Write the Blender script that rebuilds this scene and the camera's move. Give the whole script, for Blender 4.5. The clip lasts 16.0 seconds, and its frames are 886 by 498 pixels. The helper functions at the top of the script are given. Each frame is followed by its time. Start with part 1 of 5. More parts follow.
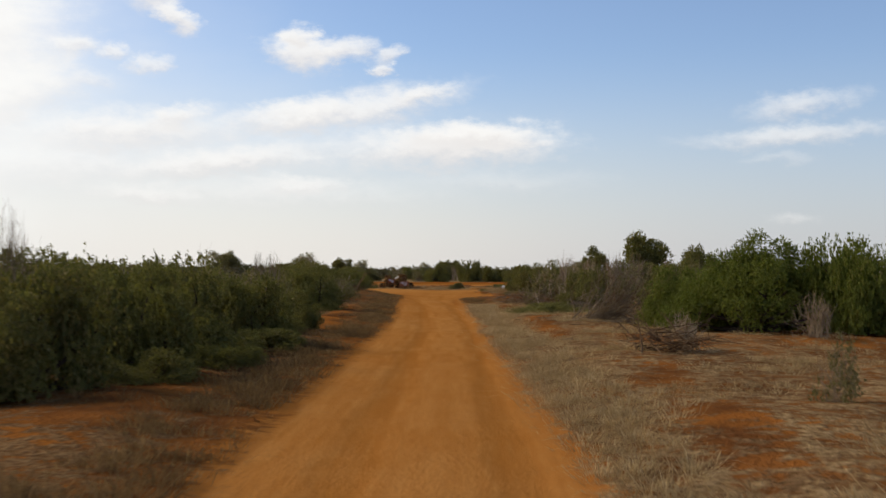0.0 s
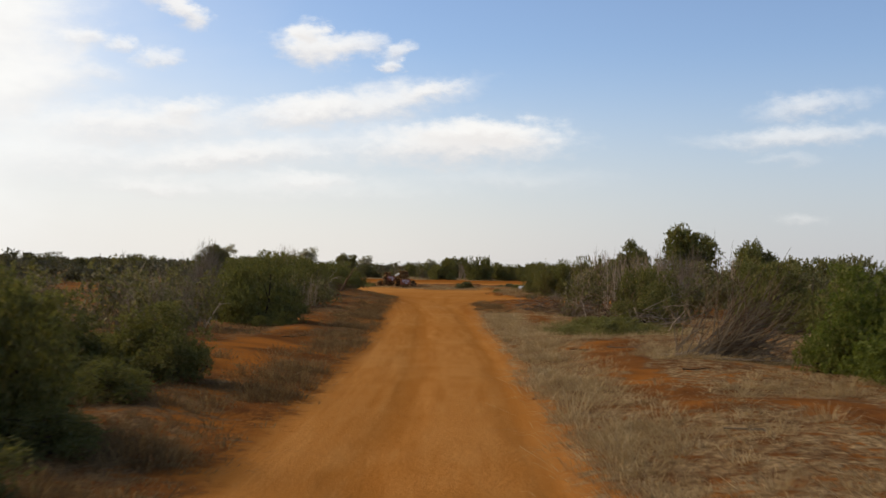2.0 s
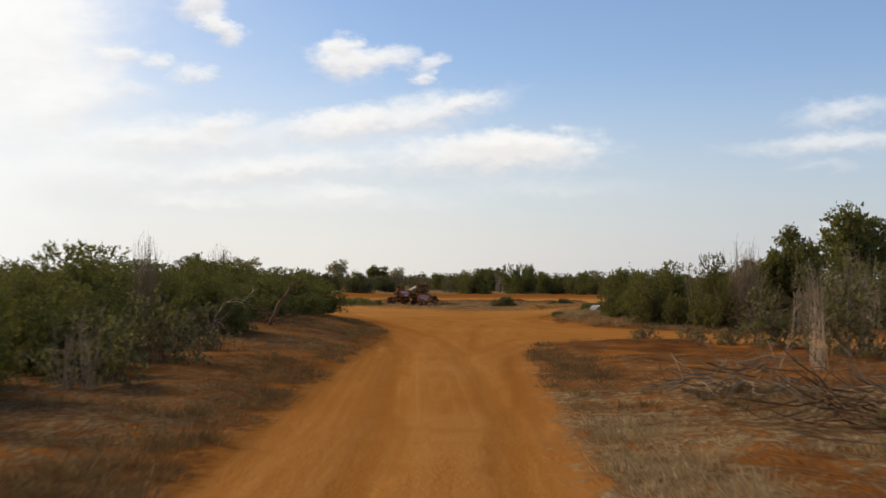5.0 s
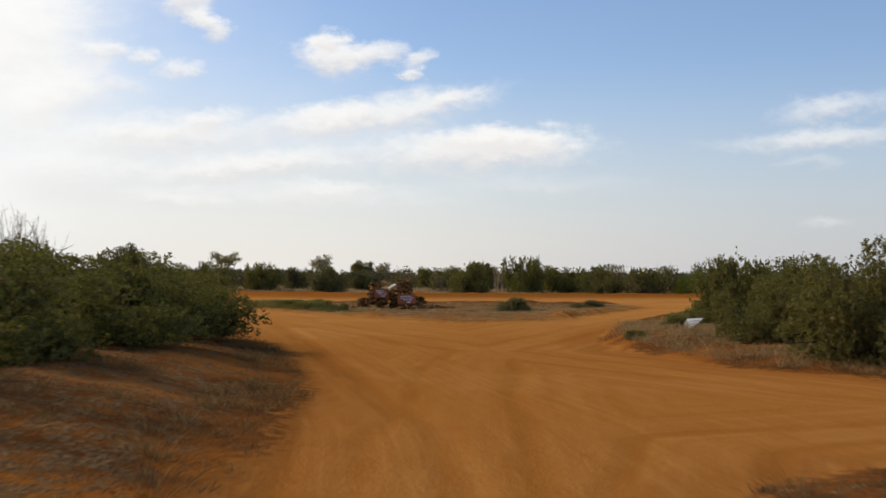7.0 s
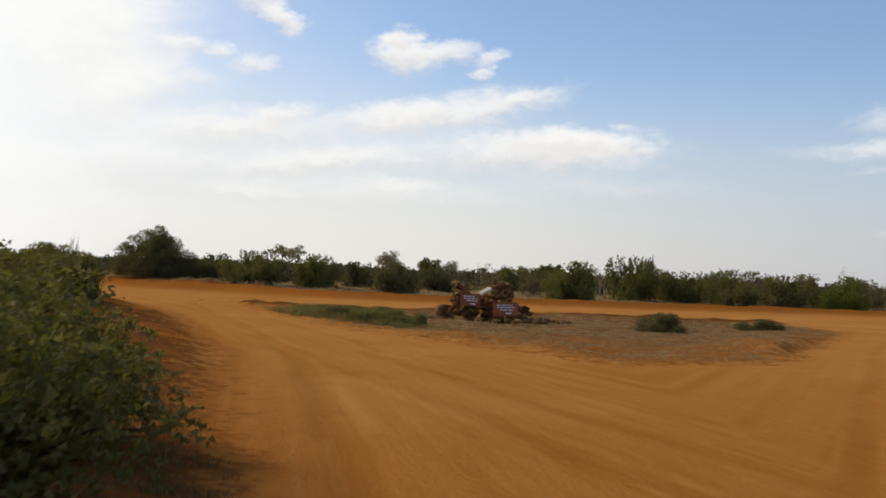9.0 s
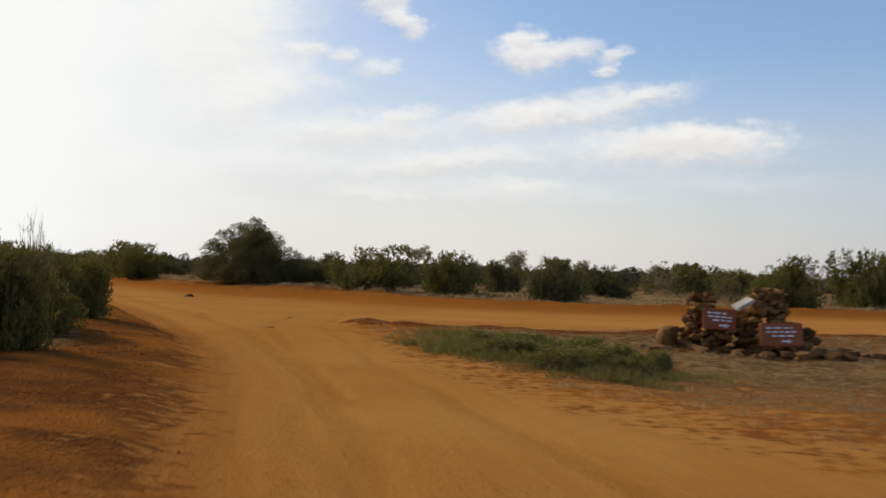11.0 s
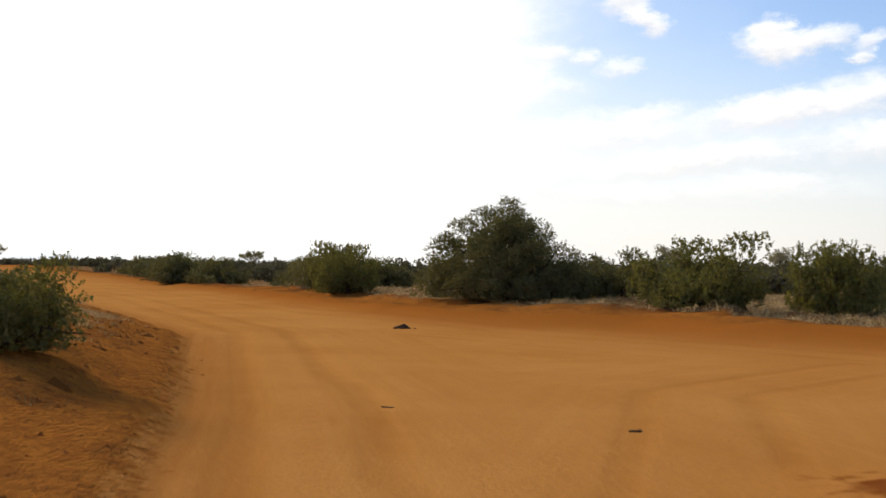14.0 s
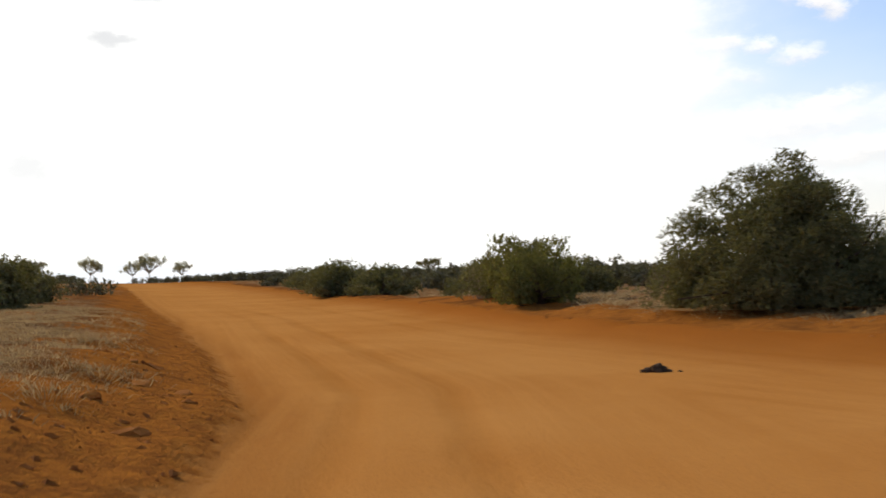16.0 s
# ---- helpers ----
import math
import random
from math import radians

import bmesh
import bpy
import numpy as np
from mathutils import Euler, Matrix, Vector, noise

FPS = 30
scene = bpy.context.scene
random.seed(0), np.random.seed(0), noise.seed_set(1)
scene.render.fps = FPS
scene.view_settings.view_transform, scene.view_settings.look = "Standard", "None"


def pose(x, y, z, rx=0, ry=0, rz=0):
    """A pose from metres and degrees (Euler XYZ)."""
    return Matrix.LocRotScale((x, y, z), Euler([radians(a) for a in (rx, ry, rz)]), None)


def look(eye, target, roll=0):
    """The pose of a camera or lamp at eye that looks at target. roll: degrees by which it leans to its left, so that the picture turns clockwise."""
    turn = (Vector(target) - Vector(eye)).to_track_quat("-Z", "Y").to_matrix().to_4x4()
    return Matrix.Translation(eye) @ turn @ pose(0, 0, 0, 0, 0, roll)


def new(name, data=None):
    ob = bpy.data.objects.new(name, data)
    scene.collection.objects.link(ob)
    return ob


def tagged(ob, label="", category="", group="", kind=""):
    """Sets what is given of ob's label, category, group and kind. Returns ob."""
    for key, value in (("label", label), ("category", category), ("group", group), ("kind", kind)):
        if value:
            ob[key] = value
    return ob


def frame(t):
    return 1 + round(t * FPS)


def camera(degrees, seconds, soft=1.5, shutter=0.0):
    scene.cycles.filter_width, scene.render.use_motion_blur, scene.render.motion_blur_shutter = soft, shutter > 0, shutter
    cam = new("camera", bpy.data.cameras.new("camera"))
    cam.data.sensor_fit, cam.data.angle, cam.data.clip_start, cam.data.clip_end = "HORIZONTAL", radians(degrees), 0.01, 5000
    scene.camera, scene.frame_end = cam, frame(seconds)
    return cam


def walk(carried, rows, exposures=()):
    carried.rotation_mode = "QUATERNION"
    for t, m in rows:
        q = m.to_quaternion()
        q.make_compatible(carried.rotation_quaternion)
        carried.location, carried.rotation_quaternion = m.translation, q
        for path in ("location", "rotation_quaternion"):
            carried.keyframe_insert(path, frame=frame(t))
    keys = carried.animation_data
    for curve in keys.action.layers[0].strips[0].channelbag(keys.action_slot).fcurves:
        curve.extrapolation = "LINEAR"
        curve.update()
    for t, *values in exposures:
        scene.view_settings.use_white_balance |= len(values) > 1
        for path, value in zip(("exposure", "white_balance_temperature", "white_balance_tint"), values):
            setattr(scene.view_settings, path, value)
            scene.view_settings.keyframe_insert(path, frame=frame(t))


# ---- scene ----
# ---------------------------------------------------------------- camera
cam = camera(42.0, 16.0, soft=1.5, shutter=0.3)
PATH = [
    (0.0, 0.00, 0.00, 1.72, 0.91, 1.19, 0.51),
    (0.5, -0.10, 3.88, 1.75, 0.27, 0.91, 3.10),
    (1.0, -0.14, 7.66, 1.77, 0.32, 0.71, 0.45),
    (1.5, -0.21, 11.32, 1.77, 1.43, 1.73, 1.14),
    (2.0, -0.26, 15.31, 1.74, 1.23, 1.03, 1.21),
    (2.5, -0.29, 19.77, 1.76, 1.25, 0.33, 0.91),
    (3.0, -0.25, 24.65, 1.77, 0.83, 0.74, 0.28),
    (3.5, -0.31, 29.84, 1.75, 0.80, 1.01, -0.69),
    (4.0, -0.33, 35.07, 1.76, 1.34, 0.66, 0.98),
    (4.2, -0.36, 37.15, 1.74, 2.21, 1.65, 1.10),
    (6.3, -1.21, 60.27, 1.74, 3.28, 1.43, 0.42),
    (6.5, -1.38, 62.45, 1.73, 2.85, 1.63, 0.89),
    (7.0, -1.79, 67.76, 1.74, 2.36, 1.38, 0.55),
    (7.5, -2.21, 72.72, 1.75, 2.43, 1.19, 1.40),
    (8.0, -2.63, 77.23, 1.73, 3.25, 1.19, 1.96),
    (8.2, -2.92, 79.06, 1.76, 3.99, 1.40, 3.00),
    (10.3, -7.55, 98.94, 1.76, 8.54, 1.08, 0.62),
    (10.5, -7.88, 100.71, 1.72, 9.57, 1.94, 2.78),
    (11.0, -9.09, 105.28, 1.75, 11.83, 1.05, 1.82),
    (11.5, -10.56, 109.90, 1.73, 14.62, 0.70, 1.28),
    (12.0, -12.06, 114.34, 1.73, 16.09, -0.19, 1.11),
    (12.5, -13.63, 118.42, 1.71, 18.38, -0.06, 1.50),
    (13.0, -15.20, 122.15, 1.74, 20.59, 0.54, 0.19),
    (13.5, -16.83, 125.55, 1.76, 22.82, 1.96, -0.78),
    (14.0, -18.53, 128.98, 1.80, 23.98, 0.96, 0.51),
    (14.5, -20.29, 132.30, 1.78, 25.79, 1.27, 1.34),
    (15.0, -22.19, 135.59, 1.77, 30.02, 2.94, -0.18),
    (15.5, -24.09, 138.67, 1.76, 30.16, 1.16, 0.34),
    (16.0, -26.00, 141.64, 1.74, 32.76, 1.23, -1.78),
]


def stand(x, y, z, yaw, pitch, roll):
    a, b = radians(yaw), radians(pitch)
    way = Vector((-math.sin(a) * math.cos(b), math.cos(a) * math.cos(b), math.sin(b)))
    eye = Vector((x, y, z))
    return look(eye, eye + way, roll)


EXPOSURE = 0.0
walk(cam, [(row[0], stand(*row[1:])) for row in PATH], [(0.0, EXPOSURE), (8.5, EXPOSURE), (10.5, EXPOSURE - 0.10), (11.8, EXPOSURE - 0.10), (13.2, EXPOSURE + 0.25), (16.0, EXPOSURE + 0.25)])

# ---------------------------------------------------------------- light
SUN_AZ, SUN_EL = -72.0, 35.0  # degrees; azimuth to the right of +y
sun_data = bpy.data.lights.new("sun", "SUN")
sun_data.energy, sun_data.angle, sun_data.color = 2.65, radians(24.0), (1.0, 0.88, 0.70)
sun = new("sun", sun_data)
_a, _e = radians(SUN_AZ), radians(SUN_EL)
SUN_WAY = Vector((math.sin(_a) * math.cos(_e), math.cos(_a) * math.cos(_e), math.sin(_e)))
sun.matrix_world = look(SUN_WAY * 50, (0, 0, 0))


class Nodes:
    """Short way to wire a node tree."""

    def __init__(self, tree):
        self.tree = tree
        tree.nodes.clear()

    def add(self, kind, **fields):
        node = self.tree.nodes.new(kind)
        for key, value in fields.items():
            setattr(node, key, value)
        return node

    def put(self, socket, value):
        if hasattr(value, "node"):
            self.tree.links.new(value, socket)
        else:
            socket.default_value = value

    def math(self, op, a, b=0.0, c=0.0, clamp=False):
        node = self.add("ShaderNodeMath", operation=op, use_clamp=clamp)
        for socket, value in zip(node.inputs, (a, b, c)):
            self.put(socket, value)
        return node.outputs[0]

    def step(self, value, low, high, a=0.0, b=1.0):
        node = self.add("ShaderNodeMapRange", interpolation_type="SMOOTHSTEP")
        for socket, v in zip(node.inputs, (value, low, high, a, b)):
            self.put(socket, v)
        return node.outputs[0]

    def mix(self, factor, a, b, blend="MIX"):
        node = self.add("ShaderNodeMix", data_type="RGBA", blend_type=blend)
        self.put(node.inputs[0], factor)
        self.put(node.inputs[6], a if hasattr(a, "node") else (*a, 1))
        self.put(node.inputs[7], b if hasattr(b, "node") else (*b, 1))
        return node.outputs[2]

    def noise(self, vector, scale, detail=3.0, rough=0.55, out=0):
        node = self.add("ShaderNodeTexNoise")
        if vector is not None:
            self.put(node.inputs["Vector"], vector)
        for key, v in (("Scale", scale), ("Detail", detail), ("Roughness", rough)):
            node.inputs[key].default_value = v
        return node.outputs[out]

    def join(self, x, y, z):
        node = self.add("ShaderNodeCombineXYZ")
        for socket, v in zip(node.inputs, (x, y, z)):
            self.put(socket, v)
        return node.outputs[0]

    def split(self, vector):
        node = self.add("ShaderNodeSeparateXYZ")
        self.put(node.inputs[0], vector)
        return node.outputs


# each cloud: azimuth, elevation, half width, half height (degrees), tilt, weight, softness
CLOUDS = (
    (2.0, 4.6, 5.0, 0.6, 0.0, 0.30, 0.9), (-9.5, 6.0, 12.0, 1.7, 0.05, 0.45, 0.9), (-20.0, 5.0, 6.0, 1.4, 0.04, 0.7, 0.9), (-9.5, 3.9, 9.0, 0.8, 0.0, 0.45, 0.9),
    (-23.4, 11.6, 4.4, 4.6, 0.0, 0.95, 0.35), (-21.5, 8.2, 3.0, 1.6, 0.3, 0.85, 0.6),
    (-16.5, 6.75, 5.8, 0.95, 0.07, 0.9, 0.6), (-13.9, 7.5, 1.5, 0.55, 0.2, 0.8, 0.5), (-11.7, 5.4, 5.0, 0.7, 0.09, 0.85, 0.55),
    (-7.8, 4.3, 2.6, 0.42, 0.05, 0.65, 0.6), (-15.6, 3.7, 2.6, 0.45, 0.0, 0.6, 0.7),
    (-5.6, 8.05, 5.3, 0.85, 0.17, 0.9, 0.5), (-2.2, 8.75, 1.5, 0.4, 0.3, 0.8, 0.5), (-8.6, 7.6, 2.6, 0.7, 0.12, 0.8, 0.5),
    (-0.5, 6.35, 5.1, 1.0, 0.03, 0.97, 0.35), (0.6, 6.8, 3.6, 0.65, -0.02, 0.9, 0.3),
    (-7.9, 10.7, 1.75, 0.85, -0.1, 0.95, 0.3), (-6.0, 10.9, 1.5, 0.55, 0.1, 0.85, 0.4), (-8.1, 11.5, 0.8, 0.6, 0.0, 0.9, 0.3),
    (-3.8, 10.75, 0.9, 0.42, 0.25, 0.75, 0.4), (-4.1, 9.95, 0.65, 0.3, 0.0, 0.8, 0.35),
    (-14.2, 12.2, 1.0, 0.8, -0.3, 0.95, 0.35), (-15.0, 13.4, 1.4, 0.9, 0.2, 0.9, 0.4),
    (-18.7, 10.45, 1.1, 0.5, 0.0, 0.8, 0.5), (-16.7, 10.35, 0.9, 0.38, 0.0, 0.75, 0.5), (-15.2, 9.8, 0.95, 0.45, 0.25, 0.7, 0.5), (-18.0, 8.9, 1.4, 0.5, 0.0, 0.5, 0.7),
    (16.3, 8.1, 2.7, 0.55, 0.12, 0.62, 0.6), (16.0, 6.7, 4.4, 0.55, 0.04, 0.66, 0.55), (15.2, 5.6, 1.4, 0.3, 0.0, 0.25, 0.8), (16.1, 2.8, 1.1, 0.35, 0.0, 0.35, 0.8),
)


def make_sky():
    world = bpy.data.worlds.new("sky")
    scene.world = world
    world.use_nodes = True
    n = Nodes(world.node_tree)
    way = n.add("ShaderNodeTexCoord").outputs["Generated"]
    x, y, z = n.split(way)
    az = n.math("MULTIPLY", n.math("ARCTAN2", x, y), 57.2958)
    el = n.math("MULTIPLY", n.math("ARCSINE", z), 57.2958)
    flat = n.join(az, n.math("MULTIPLY", el, 1.9), 0.0)
    sway = n.split(n.noise(flat, 0.33, 2.0, 0.5, 1))
    curl = n.split(n.noise(flat, 0.8, 6.0, 0.64, 1))
    rag = n.math("MULTIPLY", n.math("SUBTRACT", n.noise(flat, 0.2, 4.0, 0.5), 0.5), 2.4)
    a1 = n.math("ADD", az, n.math("ADD", n.math("MULTIPLY_ADD", sway[0], 2.2, -1.1), n.math("MULTIPLY_ADD", curl[0], 2.6, -1.3)))
    e1 = n.math("ADD", el, n.math("ADD", n.math("MULTIPLY_ADD", sway[1], 0.8, -0.4), n.math("MULTIPLY_ADD", curl[1], 1.3, -0.65)))
    u = n.math("DIVIDE", n.math("SUBTRACT", az, -56.0), 43.0)
    v = n.math("DIVIDE", n.math("SUBTRACT", el, 12.0), 30.0)
    apart = n.math("SQRT", n.math("ADD", n.math("MULTIPLY", u, u), n.math("MULTIPLY", v, v)))
    apart = n.math("SUBTRACT", apart, n.math("MULTIPLY", rag, 0.08))
    veil = n.step(apart, 0.55, 0.98, 1.0, 0.0)
    thin = n.math("MULTIPLY", n.step(n.math("ADD", apart, n.math("MULTIPLY", el, 0.02)), 0.7, 1.5, 1.0, 0.0), 0.66)
    haze = n.math("MULTIPLY", n.step(el, -1.0, 11.5, 1.0, 0.0), 0.86)
    sky = n.add("ShaderNodeTexSky", sky_type="NISHITA", sun_disc=False, sun_elevation=radians(SUN_EL), sun_rotation=radians(SUN_AZ))
    sky.air_density, sky.dust_density, sky.ozone_density = 1.0, 0.4, 3.0
    blue = n.mix(1.0, sky.outputs[0], (0.137, 0.130, 0.136), "MULTIPLY")
    far = n.mix(n.step(az, -15.0, 22.0), (0.82, 0.785, 0.75), (0.525, 0.54, 0.59))
    colour = n.mix(haze, blue, far)
    colour = n.mix(thin, colour, (0.87, 0.86, 0.84))
    # broken cloud in the rest of the sky, above and behind
    rest = n.math("MULTIPLY", n.step(n.noise(way, 2.6, 6.0, 0.6), 0.54, 0.78), n.math("MAXIMUM", n.step(el, 15.0, 24.0), n.step(y, 0.3, 0.0)))
    colour = n.mix(n.math("MULTIPLY", rest, 0.6), colour, (0.92, 0.91, 0.89))
    lumps = n.math("MULTIPLY_ADD", curl[2], 1.6, -0.8)
    for a0, e0, w, h, tilt, weight, soft in CLOUDS:
        da, de = n.math("SUBTRACT", a1, a0), n.math("SUBTRACT", e1, e0)
        de = n.math("MULTIPLY_ADD", da, -tilt, de)
        u, v = n.math("DIVIDE", da, w * 1.12), n.math("DIVIDE", de, h * 1.15)
        d = n.math("SQRT", n.math("MULTIPLY_ADD", u, u, n.math("MULTIPLY", v, v)))
        d = n.math("MULTIPLY_ADD", lumps, -0.38, d)
        body = n.mix(n.step(n.math("MULTIPLY_ADD", lumps, 0.5, v), -0.9, 0.35), (0.79, 0.76, 0.745), (0.97, 0.955, 0.93))
        colour = n.mix(n.step(d, 0.62 - soft, 1.28, weight * 0.95, 0.0), colour, body)
    colour = n.mix(veil, colour, (1.02, 1.02, 0.995))
    for a0, e0, w, h, weight in ((-48.6, 11.6, 1.8, 0.6, 0.6), (-46.8, 13.6, 1.4, 0.5, 0.5), (-52.5, 5.6, 2.2, 1.4, 0.4)):
        u, v = n.math("DIVIDE", n.math("SUBTRACT", a1, a0), w), n.math("DIVIDE", n.math("SUBTRACT", e1, e0), h)
        d = n.math("SQRT", n.math("ADD", n.math("MULTIPLY", u, u), n.math("MULTIPLY", v, v)))
        colour = n.mix(n.step(d, 0.2, 1.2, weight, 0.0), colour, (0.50, 0.51, 0.54))
    back = n.add("ShaderNodeBackground")
    n.put(back.inputs[0], colour)
    back.inputs[1].default_value = 1.0
    out = n.add("ShaderNodeOutputWorld")
    n.put(out.inputs[0], back.outputs[0])


make_sky()


# ---------------------------------------------------------------- materials
def material(name, build, rough=0.9):
    m = bpy.data.materials.new(name)
    m.use_nodes = True
    n = Nodes(m.node_tree)
    shader = n.add("ShaderNodeBsdfPrincipled")
    shader.inputs["Roughness"].default_value = rough
    shader.inputs["Specular IOR Level"].default_value = 0.03
    out = n.add("ShaderNodeOutputMaterial")
    n.put(out.inputs[0], shader.outputs[0])
    build(n, shader)
    return m


def bump(n, shader, height, strength, distance):
    node = n.add("ShaderNodeBump")
    node.inputs["Strength"].default_value, node.inputs["Distance"].default_value = strength, distance
    n.put(node.inputs["Height"], height)
    n.put(shader.inputs["Normal"], node.outputs[0])


def earth(n, shader):
    shader.inputs["Specular IOR Level"].default_value = 0.0
    place = n.add("ShaderNodeNewGeometry").outputs["Position"]

    def layer(key):
        return n.add("ShaderNodeAttribute", attribute_name=key).outputs["Fac"]

    edge, wear, lane, cross, bank, dug, margin = (layer(k) for k in ("edge", "wear", "lane", "cross", "bank", "dug", "margin"))
    open_, dry = layer("open_road"), layer("dry")
    big, mid, fine = n.noise(place, 0.18, 4), n.noise(place, 1.3, 5), n.noise(place, 14.0, 4)
    clump, wash, grit = n.noise(place, 4.2, 5, 0.62), n.noise(place, 0.075, 3), n.noise(place, 60.0, 3)
    nearest = n.math("SMOOTH_MIN", lane, cross, 0.8)
    ruts = n.noise(n.join(n.math("MULTIPLY", nearest, 2.1), n.math("MULTIPLY", big, 2.2), 0.0), 1.0, 5)
    streak = n.noise(n.join(n.math("MULTIPLY", lane, 7.5), n.math("MULTIPLY", big, 3.5), n.math("MULTIPLY", cross, 0.6)), 1.0, 4)
    sand = n.mix(n.step(ruts, 0.3, 0.7), (0.372, 0.136, 0.024), (0.485, 0.202, 0.047))
    sand = n.mix(n.math("MULTIPLY", n.step(big, 0.45, 0.7), 0.45), sand, (0.53, 0.243, 0.066))
    sand = n.mix(n.math("MULTIPLY", n.step(mid, 0.45, 0.75), 0.25), sand, (0.38, 0.138, 0.022))
    sand = n.mix(n.math("MULTIPLY", n.step(wash, 0.46, 0.62), 0.35), sand, (0.40, 0.140, 0.022))
    sand = n.mix(n.math("MULTIPLY", n.step(streak, 0.46, 0.72), n.step(nearest, 1.2, 4.0, 0.34, 0.08)), sand, (0.34, 0.122, 0.020))
    sand = n.mix(n.math("MULTIPLY", n.step(streak, 0.46, 0.26), n.step(nearest, 1.2, 4.0, 0.25, 0.06)), sand, (0.56, 0.262, 0.072))
    sand = n.mix(n.math("MULTIPLY", open_, n.step(big, 0.3, 0.65, 0.3, 0.7)), sand, (0.56, 0.250, 0.062))
    # soft wheel lines
    wander = n.math("MULTIPLY", n.math("SUBTRACT", n.noise(place, 0.22, 3), 0.5), 0.9)
    main = n.step(n.math("ABSOLUTE", n.math("SUBTRACT", n.math("ADD", lane, wander), 0.74)), 0.0, 0.55, 1.0, 0.0)
    other = n.step(n.math("ABSOLUTE", n.math("SUBTRACT", n.math("ADD", cross, wander), 0.74)), 0.0, 0.5, 0.8, 0.0)
    tyre = n.math("MULTIPLY", n.math("MAXIMUM", main, other), n.step(edge, -0.5, 0.0, 1.0, 0.0))
    worn = n.step(n.math("ADD", tyre, n.math("MULTIPLY", n.math("SUBTRACT", mid, 0.5), 0.9)), 0.25, 1.1)
    sand = n.mix(n.math("MULTIPLY", worn, n.step(open_, 0.0, 1.0, 0.34, 0.2)), sand, (0.33, 0.116, 0.018))
    # redder loose earth towards the sides
    side = n.step(n.math("ADD", margin, n.math("MULTIPLY", n.math("SUBTRACT", big, 0.5), 0.9)), 0.2, 1.0)
    sand = n.mix(n.math("MULTIPLY", side, n.step(ruts, 0.25, 0.7, 0.62, 0.3)), sand, (0.29, 0.098, 0.018))
    # graded bank: redder fresh earth, with the shade of its face painted in
    graded_shade = layer("graded")
    sand = n.mix(n.math("MULTIPLY", graded_shade, 0.9), sand, (0.315, 0.098, 0.014))
    # verge: bare red earth, brown litter, straw
    red = n.mix(n.step(mid, 0.35, 0.7), (0.135, 0.050, 0.015), (0.24, 0.086, 0.020))
    red = n.mix(n.math("MULTIPLY", n.step(n.noise(place, 0.35, 3), 0.47, 0.64), 0.85), red, (0.36, 0.122, 0.021))
    litter = n.mix(n.step(fine, 0.35, 0.65), (0.105, 0.060, 0.026), (0.235, 0.142, 0.062))
    straw = n.mix(n.step(fine, 0.35, 0.65), (0.19, 0.112, 0.046), (0.42, 0.272, 0.122))
    cover = n.math("ADD", clump, n.math("MINIMUM", n.math("MULTIPLY", n.math("SUBTRACT", wear, 0.4), 0.42), 0.13))
    verge = n.mix(n.math("MULTIPLY", n.step(cover, 0.50, 0.62), 0.8), red, litter)
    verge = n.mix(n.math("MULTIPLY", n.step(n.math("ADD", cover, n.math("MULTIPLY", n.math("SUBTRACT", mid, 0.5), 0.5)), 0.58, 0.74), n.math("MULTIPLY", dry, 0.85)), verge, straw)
    verge = n.mix(n.math("MULTIPLY", n.math("MINIMUM", bank, 1.0), n.step(mid, 0.25, 0.6, 0.45, 0.95)), verge, n.mix(n.step(clump, 0.4, 0.65), (0.37, 0.132, 0.022), (0.27, 0.092, 0.018)))
    rim = n.math("ADD", n.math("ADD", edge, n.math("MULTIPLY", n.math("SUBTRACT", mid, 0.5), 1.1)), n.math("MULTIPLY", n.math("SUBTRACT", clump, 0.5), 1.5))
    colour = n.mix(n.step(rim, -0.16, 0.22), sand, verge)
    colour = n.mix(n.math("MULTIPLY", n.step(n.math("ADD", dug, n.math("MULTIPLY", clump, 0.5)), 0.5, 0.85), 0.9), colour, (0.17, 0.045, 0.009))
    colour = n.mix(n.math("MULTIPLY", n.step(grit, 0.5, 0.72), 0.40), colour, (0.14, 0.055, 0.02))
    n.put(shader.inputs["Base Color"], colour)
    rough = n.math("ADD", n.math("MULTIPLY", fine, n.step(edge, -0.2, 0.5, 0.32, 1.1)), n.math("MULTIPLY", grit, 0.2))
    rough = n.math("ADD", rough, n.math("MULTIPLY", clump, n.step(edge, -0.3, 0.3, 0.18, 0.9)))
    rough = n.math("SUBTRACT", rough, n.math("MULTIPLY", worn, 0.35))
    bump(n, shader, n.math("ADD", rough, n.math("MULTIPLY", mid, n.step(edge, -0.3, 0.4, 0.10, 1.3))), 0.7, 0.08)


EARTH = material("red_earth", earth, 0.95)


